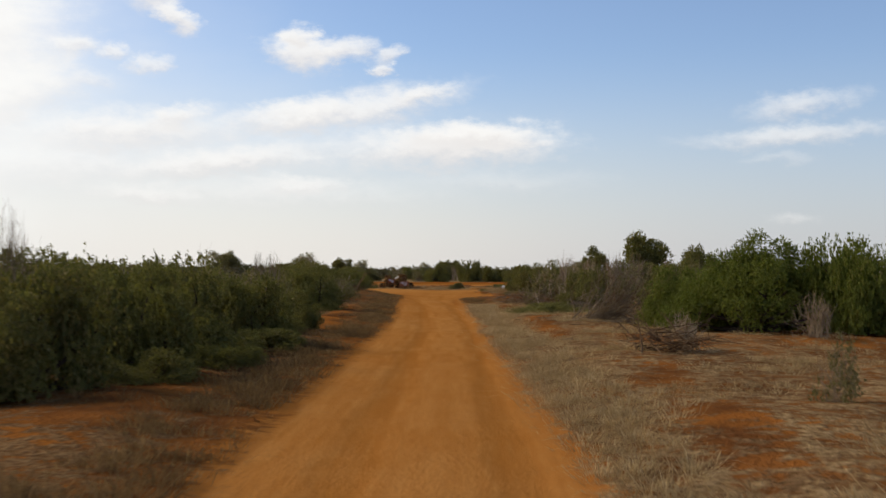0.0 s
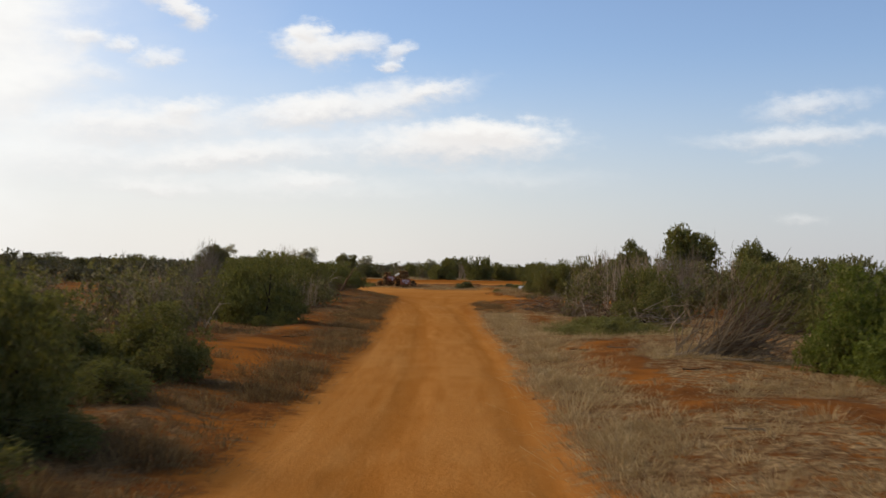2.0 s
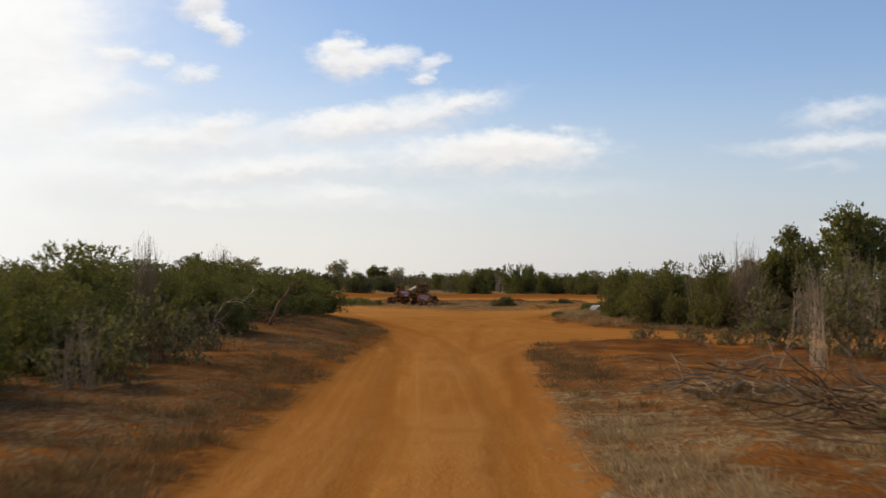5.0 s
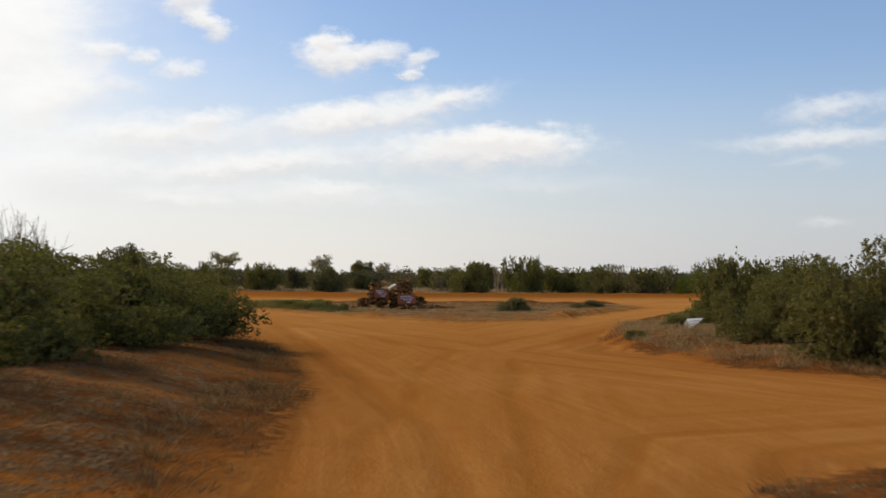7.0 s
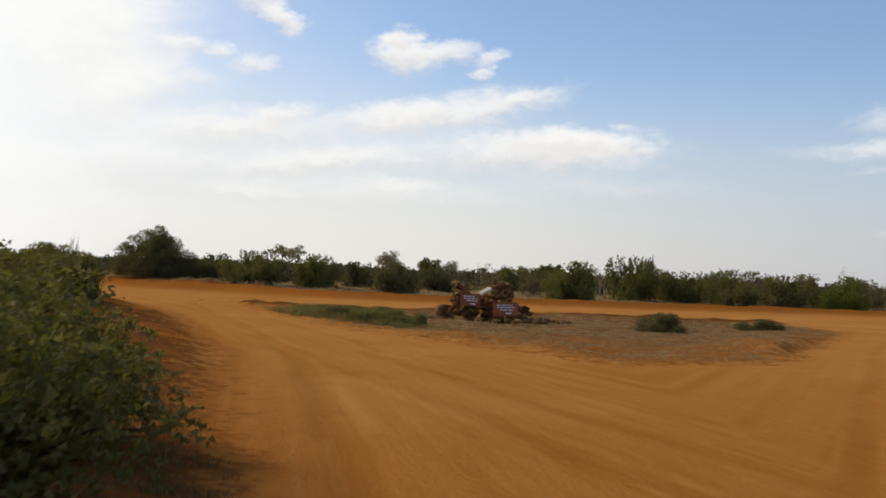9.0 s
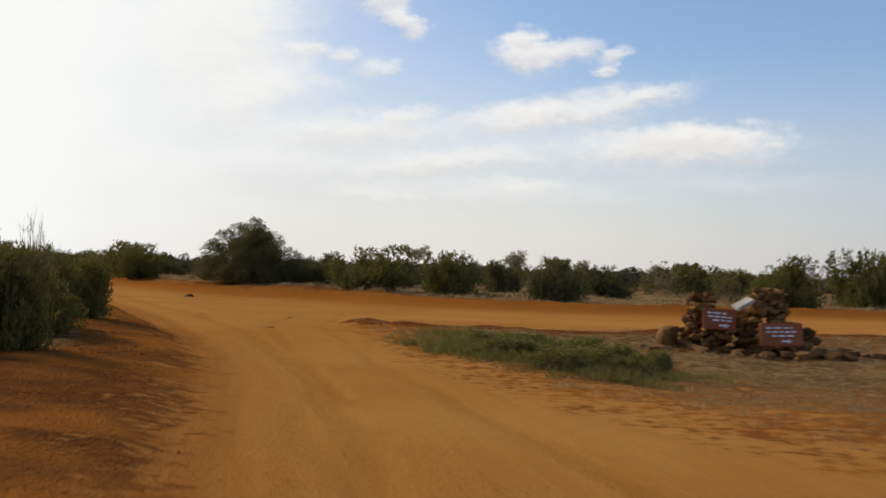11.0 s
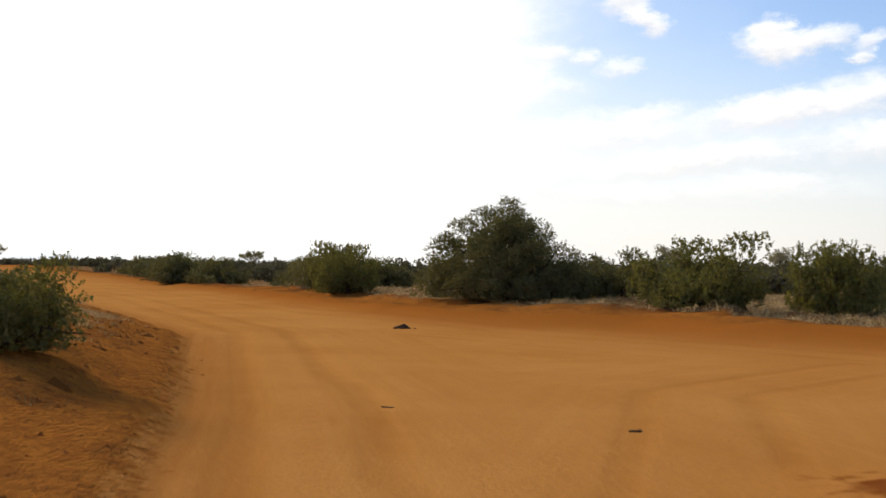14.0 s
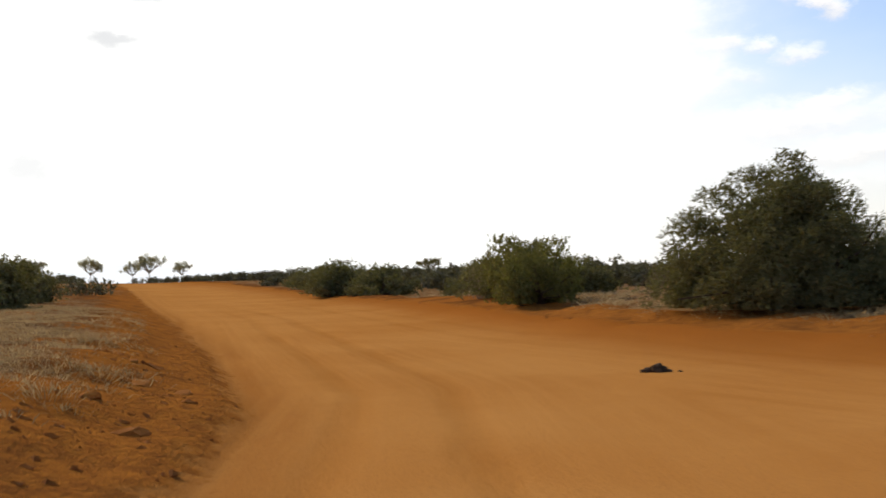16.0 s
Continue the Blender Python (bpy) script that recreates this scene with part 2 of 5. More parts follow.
def leaf_material(name, dark, light, dry, dry_share=0.2, thin=0.34):
    def build(n, shader):
        geo = n.add("ShaderNodeNewGeometry")
        own = n.add("ShaderNodeObjectInfo").outputs["Random"]
        leaf = geo.outputs["Random Per Island"]
        colour = n.mix(leaf, dark, light)
        colour = n.mix(n.math("MULTIPLY", n.step(n.math("ADD", leaf, n.math("MULTIPLY", own, 0.3)), 1.0 - dry_share, 1.15), 0.8), colour, dry)
        patch = n.noise(geo.outputs["Position"], 1.7, 3)
        colour = n.mix(n.math("MULTIPLY", n.step(patch, 0.35, 0.7), 0.45), colour, light)
        n.put(shader.inputs["Base Color"], colour)
        shader.inputs["Roughness"].default_value = 0.6
        glow = n.add("ShaderNodeBsdfTranslucent")
        n.put(glow.inputs[0], n.mix(1.0, colour, (1.3, 1.4, 0.6), "MULTIPLY"))
        both = n.add("ShaderNodeMixShader")
        both.inputs[0].default_value = thin
        n.put(both.inputs[1], shader.outputs[0])
        n.put(both.inputs[2], glow.outputs[0])
        n.put(n.tree.nodes["Material Output"].inputs[0], both.outputs[0])
    return material(name, build)


LEAF_GREEN = leaf_material("leaf_green", (0.108, 0.098, 0.033), (0.190, 0.170, 0.059), (0.25, 0.18, 0.075), 0.25)
LEAF_FRESH = leaf_material("leaf_fresh", (0.094, 0.106, 0.022), (0.180, 0.190, 0.044), (0.23, 0.19, 0.065), 0.12)
LEAF_DARK = leaf_material("leaf_dark", (0.106, 0.094, 0.040), (0.180, 0.156, 0.068), (0.24, 0.185, 0.09), 0.25, 0.26)
# far foliage: a little distance haze is mixed into the leaf colour
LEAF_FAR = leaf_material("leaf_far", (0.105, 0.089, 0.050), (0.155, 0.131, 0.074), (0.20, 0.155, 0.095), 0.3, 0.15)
LEAF_WEED = leaf_material("leaf_weed", (0.140, 0.126, 0.042), (0.25, 0.215, 0.080), (0.27, 0.20, 0.09), 0.25)
LEAF_DRY = leaf_material("leaf_dry", (0.110, 0.092, 0.042), (0.19, 0.158, 0.078), (0.28, 0.21, 0.12), 0.4)
# grey dry foliage, its colour paled further to stand for haze
LEAF_GREY = leaf_material("leaf_grey", (0.22, 0.185, 0.14), (0.34, 0.29, 0.22), (0.42, 0.35, 0.27), 0.4, 0.4)


def plain(name, dark, light, scale, rough=0.9, depth=0.02):
    def build(n, shader):
        place = n.add("ShaderNodeNewGeometry").outputs["Position"]
        own = n.add("ShaderNodeObjectInfo").outputs["Random"]
        fine, coarse = n.noise(place, scale * 6, 4), n.noise(place, scale, 4)
        t = n.math("ADD", n.math("MULTIPLY", coarse, 0.7), n.math("MULTIPLY", own, 0.35))
        colour = n.mix(n.step(t, 0.25, 0.8), dark, light)
        colour = n.mix(n.math("MULTIPLY", n.step(fine, 0.5, 0.75), 0.5), colour, dark)
        n.put(shader.inputs["Base Color"], colour)
        bump(n, shader, fine, 0.6, depth)
    return material(name, build, rough)


BARK = plain("bark", (0.045, 0.030, 0.020), (0.13, 0.09, 0.06), 4.0)
DEADWOOD = plain("deadwood", (0.17, 0.120, 0.068), (0.35, 0.255, 0.155), 3.0)
TWIG = plain("dry_twig", (0.09, 0.050, 0.024), (0.23, 0.140, 0.072), 3.0)
PALEWOOD = plain("palewood", (0.29, 0.208, 0.125), (0.52, 0.395, 0.255), 3.0)
STONE = plain("lava_stone", (0.075, 0.036, 0.014), (0.34, 0.175, 0.062), 2.2, 0.9, 0.04)
SLAB = plain("painted_slab", (0.28, 0.090, 0.042), (0.40, 0.140, 0.062), 1.5, 0.8, 0.01)
PALESTONE = plain("pale_stone", (0.42, 0.36, 0.28), (0.62, 0.56, 0.46), 3.0)
WHITEPAINT = plain("white_paint", (0.70, 0.67, 0.62), (0.82, 0.80, 0.76), 6.0)
BOARD = plain("weathered_board", (0.26, 0.22, 0.17), (0.40, 0.35, 0.28), 5.0)
DUNG = plain("dung", (0.045, 0.027, 0.015), (0.14, 0.082, 0.045), 6.0, 0.8, 0.04)
CLOD = plain("earth_clod", (0.27, 0.092, 0.018), (0.42, 0.150, 0.028), 3.0, 0.95, 0.04)


def straw_material(name, dark, light):
    def build(n, shader):
        geo = n.add("ShaderNodeNewGeometry")
        colour = n.mix(geo.outputs["Random Per Island"], dark, light)
        patch = n.step(n.noise(geo.outputs["Position"], 2.2, 4), 0.38, 0.66)
        colour = n.mix(n.math("MULTIPLY", patch, 0.75), colour, dark)
        n.put(shader.inputs["Base Color"], colour)
        glow = n.add("ShaderNodeBsdfTranslucent")
        n.put(glow.inputs[0], colour)
        both = n.add("ShaderNodeMixShader")
        both.inputs[0].default_value = 0.5
        n.put(both.inputs[1], shader.outputs[0])
        n.put(both.inputs[2], glow.outputs[0])
        n.put(n.tree.nodes["Material Output"].inputs[0], both.outputs[0])
    return material(name, build, 0.8)


STRAW = straw_material("straw", (0.33, 0.215, 0.088), (0.74, 0.54, 0.265))
DULLSTRAW = straw_material("dull_straw", (0.29, 0.185, 0.076), (0.59, 0.41, 0.185))
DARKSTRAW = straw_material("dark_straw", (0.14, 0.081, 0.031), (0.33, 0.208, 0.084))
CRUMB = straw_material("crumb", (0.24, 0.088, 0.020), (0.50, 0.190, 0.040))
GREENGRASS = straw_material("green_grass", (0.15, 0.130, 0.034), (0.33, 0.275, 0.085))


# ---------------------------------------------------------------- plan
ROAD_LEFT = [(-2.0, -200), (-2.1, 9), (-2.3, 20), (-2.5, 40), (-2.9, 50), (-3.5, 60), (-3.9, 70), (-4.0, 79), (-4.5, 85), (-6, 92.7), (-8.5, 99.5), (-10.6, 106),
             (-12.1, 111), (-15.6, 119.7), (-18.2, 126), (-22, 132.5), (-28.7, 142.6), (-36, 152.4), (-45, 161), (-63, 177), (-132, 237), (-275, 356), (-560, 592)]
ROAD_NORTH = [(-552, 602), (-268, 366), (-120, 246), (-59.5, 190.4), (-50, 180.4), (-43, 173), (-37.4, 167.6), (-34, 165.2), (-29.8, 163.6), (-26.6, 162.9), (-23.4, 160.6), (-18.3, 158.8), (-13, 159), (-4, 164), (9, 171), (40, 188), (140, 232)]
ROAD_RIGHT = [(145, 220), (40, 174), (24, 158), (15, 144), (9.2, 128), (4.3, 114), (2.3, 107), (1.2, 99.6), (1.4, 95.6), (2.9, 90.6), (4.6, 89), (6.5, 86.5), (12, 84), (40, 80), (260, 44), (260, 32), (40, 68), (12, 75.5),
              (4.5, 78.2), (1.7, 78.6), (0.4, 77.3), (0, 75), (0.1, 65), (0.3, 50), (0.6, 40), (0.9, 21), (1.15, 10), (1.2, -200)]
ROAD = ROAD_LEFT + ROAD_NORTH + ROAD_RIGHT
ISLAND = [(-19.2, 139.4), (-16.5, 133.5), (-13.4, 127.2), (-11, 122.5), (-7.2, 117.5), (-3.2, 111.5), (0.3, 114), (4.4, 127), (7.5, 137), (6, 146), (-4, 143.6), (-10.2, 139.4), (-13.4, 138.2), (-16.3, 138.3)]


def fence_distance(px, py, loop):
    """Signed distance of points to a closed outline, negative inside."""
    best, inside = np.full(px.shape, 1e9), np.zeros(px.shape, bool)
    for (ax, ay), (bx, by) in zip(loop, loop[1:] + loop[:1]):
        dx, dy = bx - ax, by - ay
        t = np.clip(((px - ax) * dx + (py - ay) * dy) / (dx * dx + dy * dy + 1e-9), 0, 1)
        best = np.minimum(best, (px - ax - t * dx) ** 2 + (py - ay - t * dy) ** 2)
        cross = (ay > py) != (by > py)
        inside ^= cross & (px < (bx - ax) * (py - ay) / (by - ay + 1e-12) + ax)
    return np.where(inside, -1, 1) * np.sqrt(best)


def line_distance(px, py, line):
    best = np.full(px.shape, 1e9)
    for (ax, ay), (bx, by) in zip(line, line[1:]):
        dx, dy = bx - ax, by - ay
        t = np.clip(((px - ax) * dx + (py - ay) * dy) / (dx * dx + dy * dy), 0, 1)
        best = np.minimum(best, (px - ax - t * dx) ** 2 + (py - ay - t * dy) ** 2)
    return np.sqrt(best)


def edge_distance(px, py):
    """Distance outside the bare road, negative on it."""
    return np.maximum(fence_distance(px, py, ROAD), -fence_distance(px, py, ISLAND))


_grid = np.random.default_rng(5).random((64, 64))


def value_noise(px, py, size):
    """Smooth noise from 0 to 1, with lumps of about that size."""
    u, v = px / size, py / size
    i, j = np.floor(u).astype(int), np.floor(v).astype(int)
    a, b = u - i, v - j
    a, b = a * a * (3 - 2 * a), b * b * (3 - 2 * b)
    at = lambda p, q: _grid[p % 64, q % 64]
    return (at(i, j) * (1 - a) + at(i + 1, j) * a) * (1 - b) + (at(i, j + 1) * (1 - a) + at(i + 1, j + 1) * a) * b


def smooth(v, low, high):
    t = np.clip((v - low) / (high - low), 0, 1)
    return t * t * (3 - 2 * t)


BERM = [(-18.6, 138.9), (-16.3, 137.6), (-13.4, 137.5), (-10.6, 138.6), (-5, 142.5), (6, 145)]


TYRES = [
    [(-0.3, -20), (-0.2, 12), (-0.35, 36), (-1.2, 60), (-2.2, 73), (-3.3, 81), (-7.6, 99), (-10.6, 110), (-15.2, 122), (-20.3, 132.3), (-26, 141.6), (-36, 156), (-60, 180), (-140, 250)],
    [(-1.2, 60), (-2.0, 72), (-2.2, 84), (-2.0, 94), (0.2, 102), (4.0, 116), (8.0, 130)],
    [(-1.0, 62), (-0.9, 72), (0.5, 80), (5, 82.5), (14, 80)],
    [(-120, 240), (-60, 186), (-42, 168.5), (-30, 160), (-16, 152), (0, 154), (30, 170)],
    [(14, 83), (4, 85.5), (-1.0, 93), (-6.0, 104), (-13, 119)],
    [(-9, 112), (-14.5, 124), (-20, 137), (-22, 146), (-20, 152), (-8, 152)],
]


def ground_height(px, py):
    px, py = np.asarray(px, float), np.asarray(py, float)
    edge = edge_distance(px, py)
    near = np.exp(-((np.hypot(px + 10, py - 90) / 260) ** 4))
    north = line_distance(px, py, ROAD_NORTH)
    calm = 1 - np.exp(-((north / 6.0) ** 2))
    out = smooth(edge, 0.0, 2.2) * calm
    h = out * (0.02 + 0.16 * value_noise(px, py, 3.1) + 0.10 * value_noise(px + 9, py, 1.1)) * near
    h += smooth(edge, -0.3, 0.6) * 0.05 * value_noise(px, py, 0.7) * near
    # graded banks beside the wide road
    h += 0.10 * np.exp(-((north / 3.2) ** 2)) * (edge < 0) + 0.10 * np.exp(-((north / 2.4) ** 2)) * (edge >= 0)
    h += 0.30 * np.exp(-((np.where(edge < 0, north * 0.95, north * 0.5) / 1.0) ** 2)) * (0.72 + 0.35 * value_noise(px, py, 1.7) + 0.25 * value_noise(px, py, 0.8))
    h += 0.17 * np.exp(-((line_distance(px, py, BERM) / 0.75) ** 2)) * (0.4 + 1.0 * value_noise(px, py, 0.8))
    h += np.interp(py, [125, 138], [0.09, 0.19]) * smooth(edge, -0.08, np.interp(py, [125, 138], [0.6, 0.22])) * (0.7 + 0.6 * value_noise(px, py, 1.3)) * smooth(py, 95, 110) * near * calm * (fence_distance(px, py, ISLAND) > 0)
    # mound before the hedge, and a low one at the corner of the side track
    h += 0.32 * smooth(edge, 0.3, 3.8) * smooth(py, 70, 80) * (1 - smooth(py, 99, 107)) * (px < -2)
    h += 0.2 * np.exp(-((np.hypot(px - 3.2, py - 76.2) / 1.5) ** 2))
    h += 0.28 * smooth(edge, 0.9, 3.6) * smooth(py, 130, 143) * (px < -25) * (py + px * 0.75 < 150)
    h += (0.12 * value_noise(px, py, 0.8) + 0.22 * value_noise(px, py, 1.9)) * smooth(edge, 0.5, 1.6) * smooth(py, 128, 140) * (px < -22) * (py + px * 0.75 < 150)
    # low crumbled lip along the first track and the fork
    h += 0.05 * np.exp(-(((edge - 0.12) / 0.22) ** 2)) * value_noise(px, py, 0.6) * near * (py < 112)
    h += 0.16 * smooth(edge, 0.0, 0.5) * smooth(px, 0.5, 1.5) * smooth(py, 92, 97) * (1 - smooth(py, 118, 140)) * (0.6 + 0.8 * value_noise(px, py, 1.6))
    # the island lies a little below the roads round it
    h -= 0.30 * smooth(-fence_distance(px, py, ISLAND), 0.0, 4.0)
    # the land climbs gently where the wide road runs off
    away, bearing = np.hypot(px + 26, py - 141.6), np.degrees(np.arctan2(px + 26, py - 141.6))
    h += 1.5 * smooth(away, 55, 240) * smooth(-bearing, 31, 43) * (1 - smooth(-bearing, 80, 120))
    # wheel ruts and the low crown of the track
    h -= 0.018 * np.exp(-(((line_distance(px, py, TYRES[0]) - 0.75) / 0.45) ** 2)) * smooth(-edge, 0.0, 0.5)
    return h


def graded(low, high, fine, far, growth):
    """Steps that are fine between low and high and widen beyond."""
    mid = list(np.arange(low, high + fine, fine))
    a, step, left = low, fine, []
    while a > -far:
        step *= growth
        a -= step
        left.append(a)
    a, step, right = mid[-1], fine, []
    while a < far:
        step *= growth
        a += step
        right.append(a)
    return np.array(left[::-1] + mid + right)


def mesh_object(name, verts, faces, mat, parent=None, flat=True):
    """A mesh object from arrays; all faces have the same count of corners."""
    verts, faces = np.asarray(verts, np.float32), np.asarray(faces, np.int32)
    me = bpy.data.meshes.new(name)
    me.vertices.add(len(verts))
    me.vertices.foreach_set("co", verts.ravel())
    k = faces.shape[1]
    me.loops.add(faces.size)
    me.loops.foreach_set("vertex_index", faces.ravel())
    me.polygons.add(len(faces))
    me.polygons.foreach_set("loop_start", np.arange(0, faces.size, k, dtype=np.int32))
    me.polygons.foreach_set("use_smooth", np.full(len(faces), not flat))
    me.update(calc_edges=True)
    me.materials.append(mat)
    ob = new(name, me)
    if parent is not None:
        ob.parent = parent
    return ob


# bare red patches in the verge
BARE = [[(2.5, 29), (2.4, 36), (3.2, 42)], [(2.6, 10), (3.0, 14)], [(3.0, 17), (3.6, 20)], [(4.8, 26), (4.0, 30)], [(-3.9, 12), (-4.2, 18)], [(-3.8, 33), (-4.2, 40), (-5.0, 52)], [(2.0, 51), (2.2, 57)]]
FIELD = {}


def build_ground():
    xs, ys = graded(-48, 14, 0.27, 3800, 1.08), graded(2, 184, 0.29, 3800, 1.08)
    gx, gy = np.meshgrid(xs, ys)
    px, py = gx.ravel(), gy.ravel()
    edge = edge_distance(px, py)
    h = ground_height(px, py)
    i = np.arange(len(px)).reshape(gx.shape)
    quads = np.stack([i[:-1, :-1], i[:-1, 1:], i[1:, 1:], i[1:, :-1]], -1).reshape(-1, 4)
    wear = value_noise(px, py, 5.0) * np.where(px < -1, 1 - (0.55 + 0.2 * smooth(py, 55, 72)) * (1 - smooth(py, 88, 108)), np.interp(py, [50, 62, 80, 92], [0.65, 0.55, 0.55, 1.0]))
    wear = wear * (1 - smooth(py, 80, 90) * (1 - smooth(edge, 1.2, 3.0)))
    wear += 0.8 * smooth(-fence_distance(px, py, ISLAND), -0.2, 1.0) * (0.35 + 0.65 * smooth(value_noise(px, py, 1.9), 0.0, 0.7))
    wear += 0.45 * smooth(edge, 2.2, 4.0) * smooth(-px, 29, 39) * smooth(py, 118, 140) * (1 - smooth(py, 176, 188))
    wear += 0.7 * smooth(fence_distance(px, py, ROAD), 1.5, 4.0) * smooth(py - 160 + 0.75 * (px + 40), -3, 3) * smooth(py, 146, 156)

    island = fence_distance(px, py, ISLAND)
    wear += 0.45 * smooth(edge, 0.2, 1.5) * smooth(px, 0.5, 2.0) * smooth(py, 96, 102) * (1 - smooth(py, 125, 140))
    bare = sum(np.exp(-((line_distance(px, py, line) / 0.7) ** 2)) for line in BARE)
    wear += (0.95 * np.exp(-np.maximum(edge, 0) / 8.0) * (px > 0) * (py < 64) + 0.45 * (px < -1) * smooth(edge, 0.2, 1.0) * (py < 104)) * (1 - np.minimum(bare, 1))
    soft_edge = edge * (0.2 + 0.8 * smooth(island, 0.1, 3.0)) * np.where((px < -5) & (edge > -3), 1 - 0.6 * smooth(py, 88, 100) * (1 - smooth(py, 126, 138)), 1.0)
    beside = 3.2 - edge
    bank = smooth(py, 122, 136) * (px < -15) * smooth(beside, 0.0, 1.6) * (py + px * 0.75 < 145)
    bank = bank + 0.22 * np.exp(-((island / 1.6) ** 2)) + (island < 0) * (1 - smooth(py + 0.35 * px, 116, 128))
    layers = {
        "edge": soft_edge, "wear": wear, "bank": bank, "lane": line_distance(px, py, TYRES[0]),
        "cross": np.minimum.reduce([line_distance(px, py, t) for t in TYRES[1:]]),
        # band along the north bank that gets the redder, shade-darkened colour
        "graded": np.exp(-((line_distance(px, py, ROAD_NORTH) / np.interp(px, [-40, -27], [1.9, 4.2])) ** 2)),
        "dug": np.exp(-((line_distance(px, py, BERM) / 0.75) ** 2)),
        "open_road": smooth(py, 92, 128),
        # strength of the straw colour, a quarter left of the first track
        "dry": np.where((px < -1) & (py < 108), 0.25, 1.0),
        "margin": smooth(edge, -np.interp(py, [50, 66, 90, 140], [0.4, 1.6, 2.4, 2.0]), 0.0) * (island > 1.0),
    }

    def mark(ob, keep):
        for key, values in layers.items():
            layer = ob.data.attributes.new(key, "FLOAT", "POINT")
            layer.data.foreach_set("value", values[keep].astype(np.float32))

    FIELD.update(xs=xs, ys=ys, h=h.reshape(gx.shape), edge=edge.reshape(gx.shape))
    sunk = h - 0.05 * smooth(-edge, 0.7, 1.2)
    ground = mesh_object("ground", np.stack([px, py, sunk], -1), quads, EARTH, flat=False)
    mark(ground, slice(None))
    tagged(ground, "red earth plain with dry straw litter between the bushes", "ground", kind="structure")
    on = (edge[quads] < 0.0).any(1)
    used = np.unique(quads[on])
    back = np.full(len(px), -1)
    back[used] = np.arange(len(used))
    top = h + 0.012 * smooth(-edge, 0.0, 0.6) - 0.02 * smooth(edge, -0.1, 0.3)
    road = mesh_object("road", np.stack([px, py, top], -1)[used], back[quads[on]], EARTH, flat=False)
    mark(road, used)
    tagged(road, "orange sandy dirt track that forks into a wide graded road", "dirt road", kind="structure")


build_ground()


def surface(px, py, key="h"):
    """Height of the built ground, or another of its fields, at many places."""
    xs, ys, h = FIELD["xs"], FIELD["ys"], FIELD[key]
    i = np.clip(np.searchsorted(xs, px) - 1, 0, len(xs) - 2)
    j = np.clip(np.searchsorted(ys, py) - 1, 0, len(ys) - 2)
    a = np.clip((px - xs[i]) / (xs[i + 1] - xs[i]), 0, 1)
    b = np.clip((py - ys[j]) / (ys[j + 1] - ys[j]), 0, 1)
    return (h[j, i] * (1 - a) + h[j, i + 1] * a) * (1 - b) + (h[j + 1, i] * (1 - a) + h[j + 1, i + 1] * a) * b


def beside_road(px, py):
    """Distance outside the bare road, read from the built ground."""
    return surface(px, py, "edge")


def height_at(x, y):
    return float(surface(np.array([x]), np.array([y]))[0])


# ---------------------------------------------------------------- plants
def unit(v):
    return v / np.maximum(np.linalg.norm(v, axis=-1, keepdims=True), 1e-9)


def tubes(paths, sides=4):
    """Verts and quads of tapered stems; each path is (points, radii)."""
    verts, quads, base = [], [], 0
    ring = np.arange(sides) * 2 * np.pi / sides
    for points, radii in paths:
        points = np.asarray(points, float)
        along = unit(np.gradient(points, axis=0))
        side = unit(np.cross(along, (0.31, 0.87, 0.38)))
        other = np.cross(along, side)
        for p, s, o, r in zip(points, side, other, radii):
            verts.append(p + r * (np.cos(ring)[:, None] * s + np.sin(ring)[:, None] * o))
        for k in range(len(points) - 1):
            for q in range(sides):
                quads.append((base + k * sides + q, base + k * sides + (q + 1) % sides, base + (k + 1) * sides + (q + 1) % sides, base + (k + 1) * sides + q))
        base += sides * len(points)
    return np.concatenate(verts), np.array(quads)


def leaves(rng, centres, outward, size, per=6, reach=3.5):
    """Sprigs of small pointed leaves along short twigs."""
    m = len(centres)
    twig = unit(outward + rng.normal(0, 0.6, (m, 3)))
    t = np.linspace(0, 1, per)[None, :, None]
    at = centres[:, None] + twig[:, None] * t * size * reach * rng.uniform(0.5, 1.3, (m, 1, 1)) + rng.normal(0, size * 0.6, (m, per, 3))
    at = at.reshape(-1, 3)
    lengthwise = unit(np.repeat(twig, per, 0) + rng.normal(0, 0.8, at.shape))
    across = unit(np.cross(lengthwise, rng.normal(0, 1, at.shape) + (0, 0, 0.8)))
    s = size * rng.uniform(0.6, 1.4, (len(at), 1))
    verts = np.stack([at - lengthwise * s + across * s * 0.75, at - lengthwise * s * 0.8 - across * s * 0.75, at + lengthwise * s * 1.1], 1).reshape(-1, 3)
    verts[:, 2] = np.maximum(verts[:, 2], 0.01)
    return verts, np.arange(len(verts)).reshape(-1, 3)


def clumped(rng, c, size, sprigs, flat=0.85, ragged=0.42):
    """Sprigs on the shells of lobes and of the smaller clumps that cover them."""
    n = len(c)
    per = 8
    way = unit(rng.normal(0, 1, (n * per, 3)) + (0, 0, 0.35))
    sub = np.repeat(c, per, 0) + way * np.repeat(size, per)[:, None] * rng.uniform(0.6, 0.98, (n * per, 1)) * (1, 1, flat)
    c, size = np.concatenate([c, sub]), np.concatenate([size, np.repeat(size, per) * rng.uniform(0.22, 0.48, n * per)])
    share = size**2
    share[:n] *= 1 - ragged
    which = rng.choice(len(c), sprigs, p=share / share.sum())
    way = unit(rng.normal(0, 1, (sprigs, 3)) + (0, 0, 0.25))
    shell = 1.04 - 0.6 * rng.uniform(0, 1, sprigs) ** 2.0
    at = c[which] + way * (size[which] * shell)[:, None] * (1, 1, flat)
    keep = at[:, 2] > 0.02
    return at[keep], way[keep]


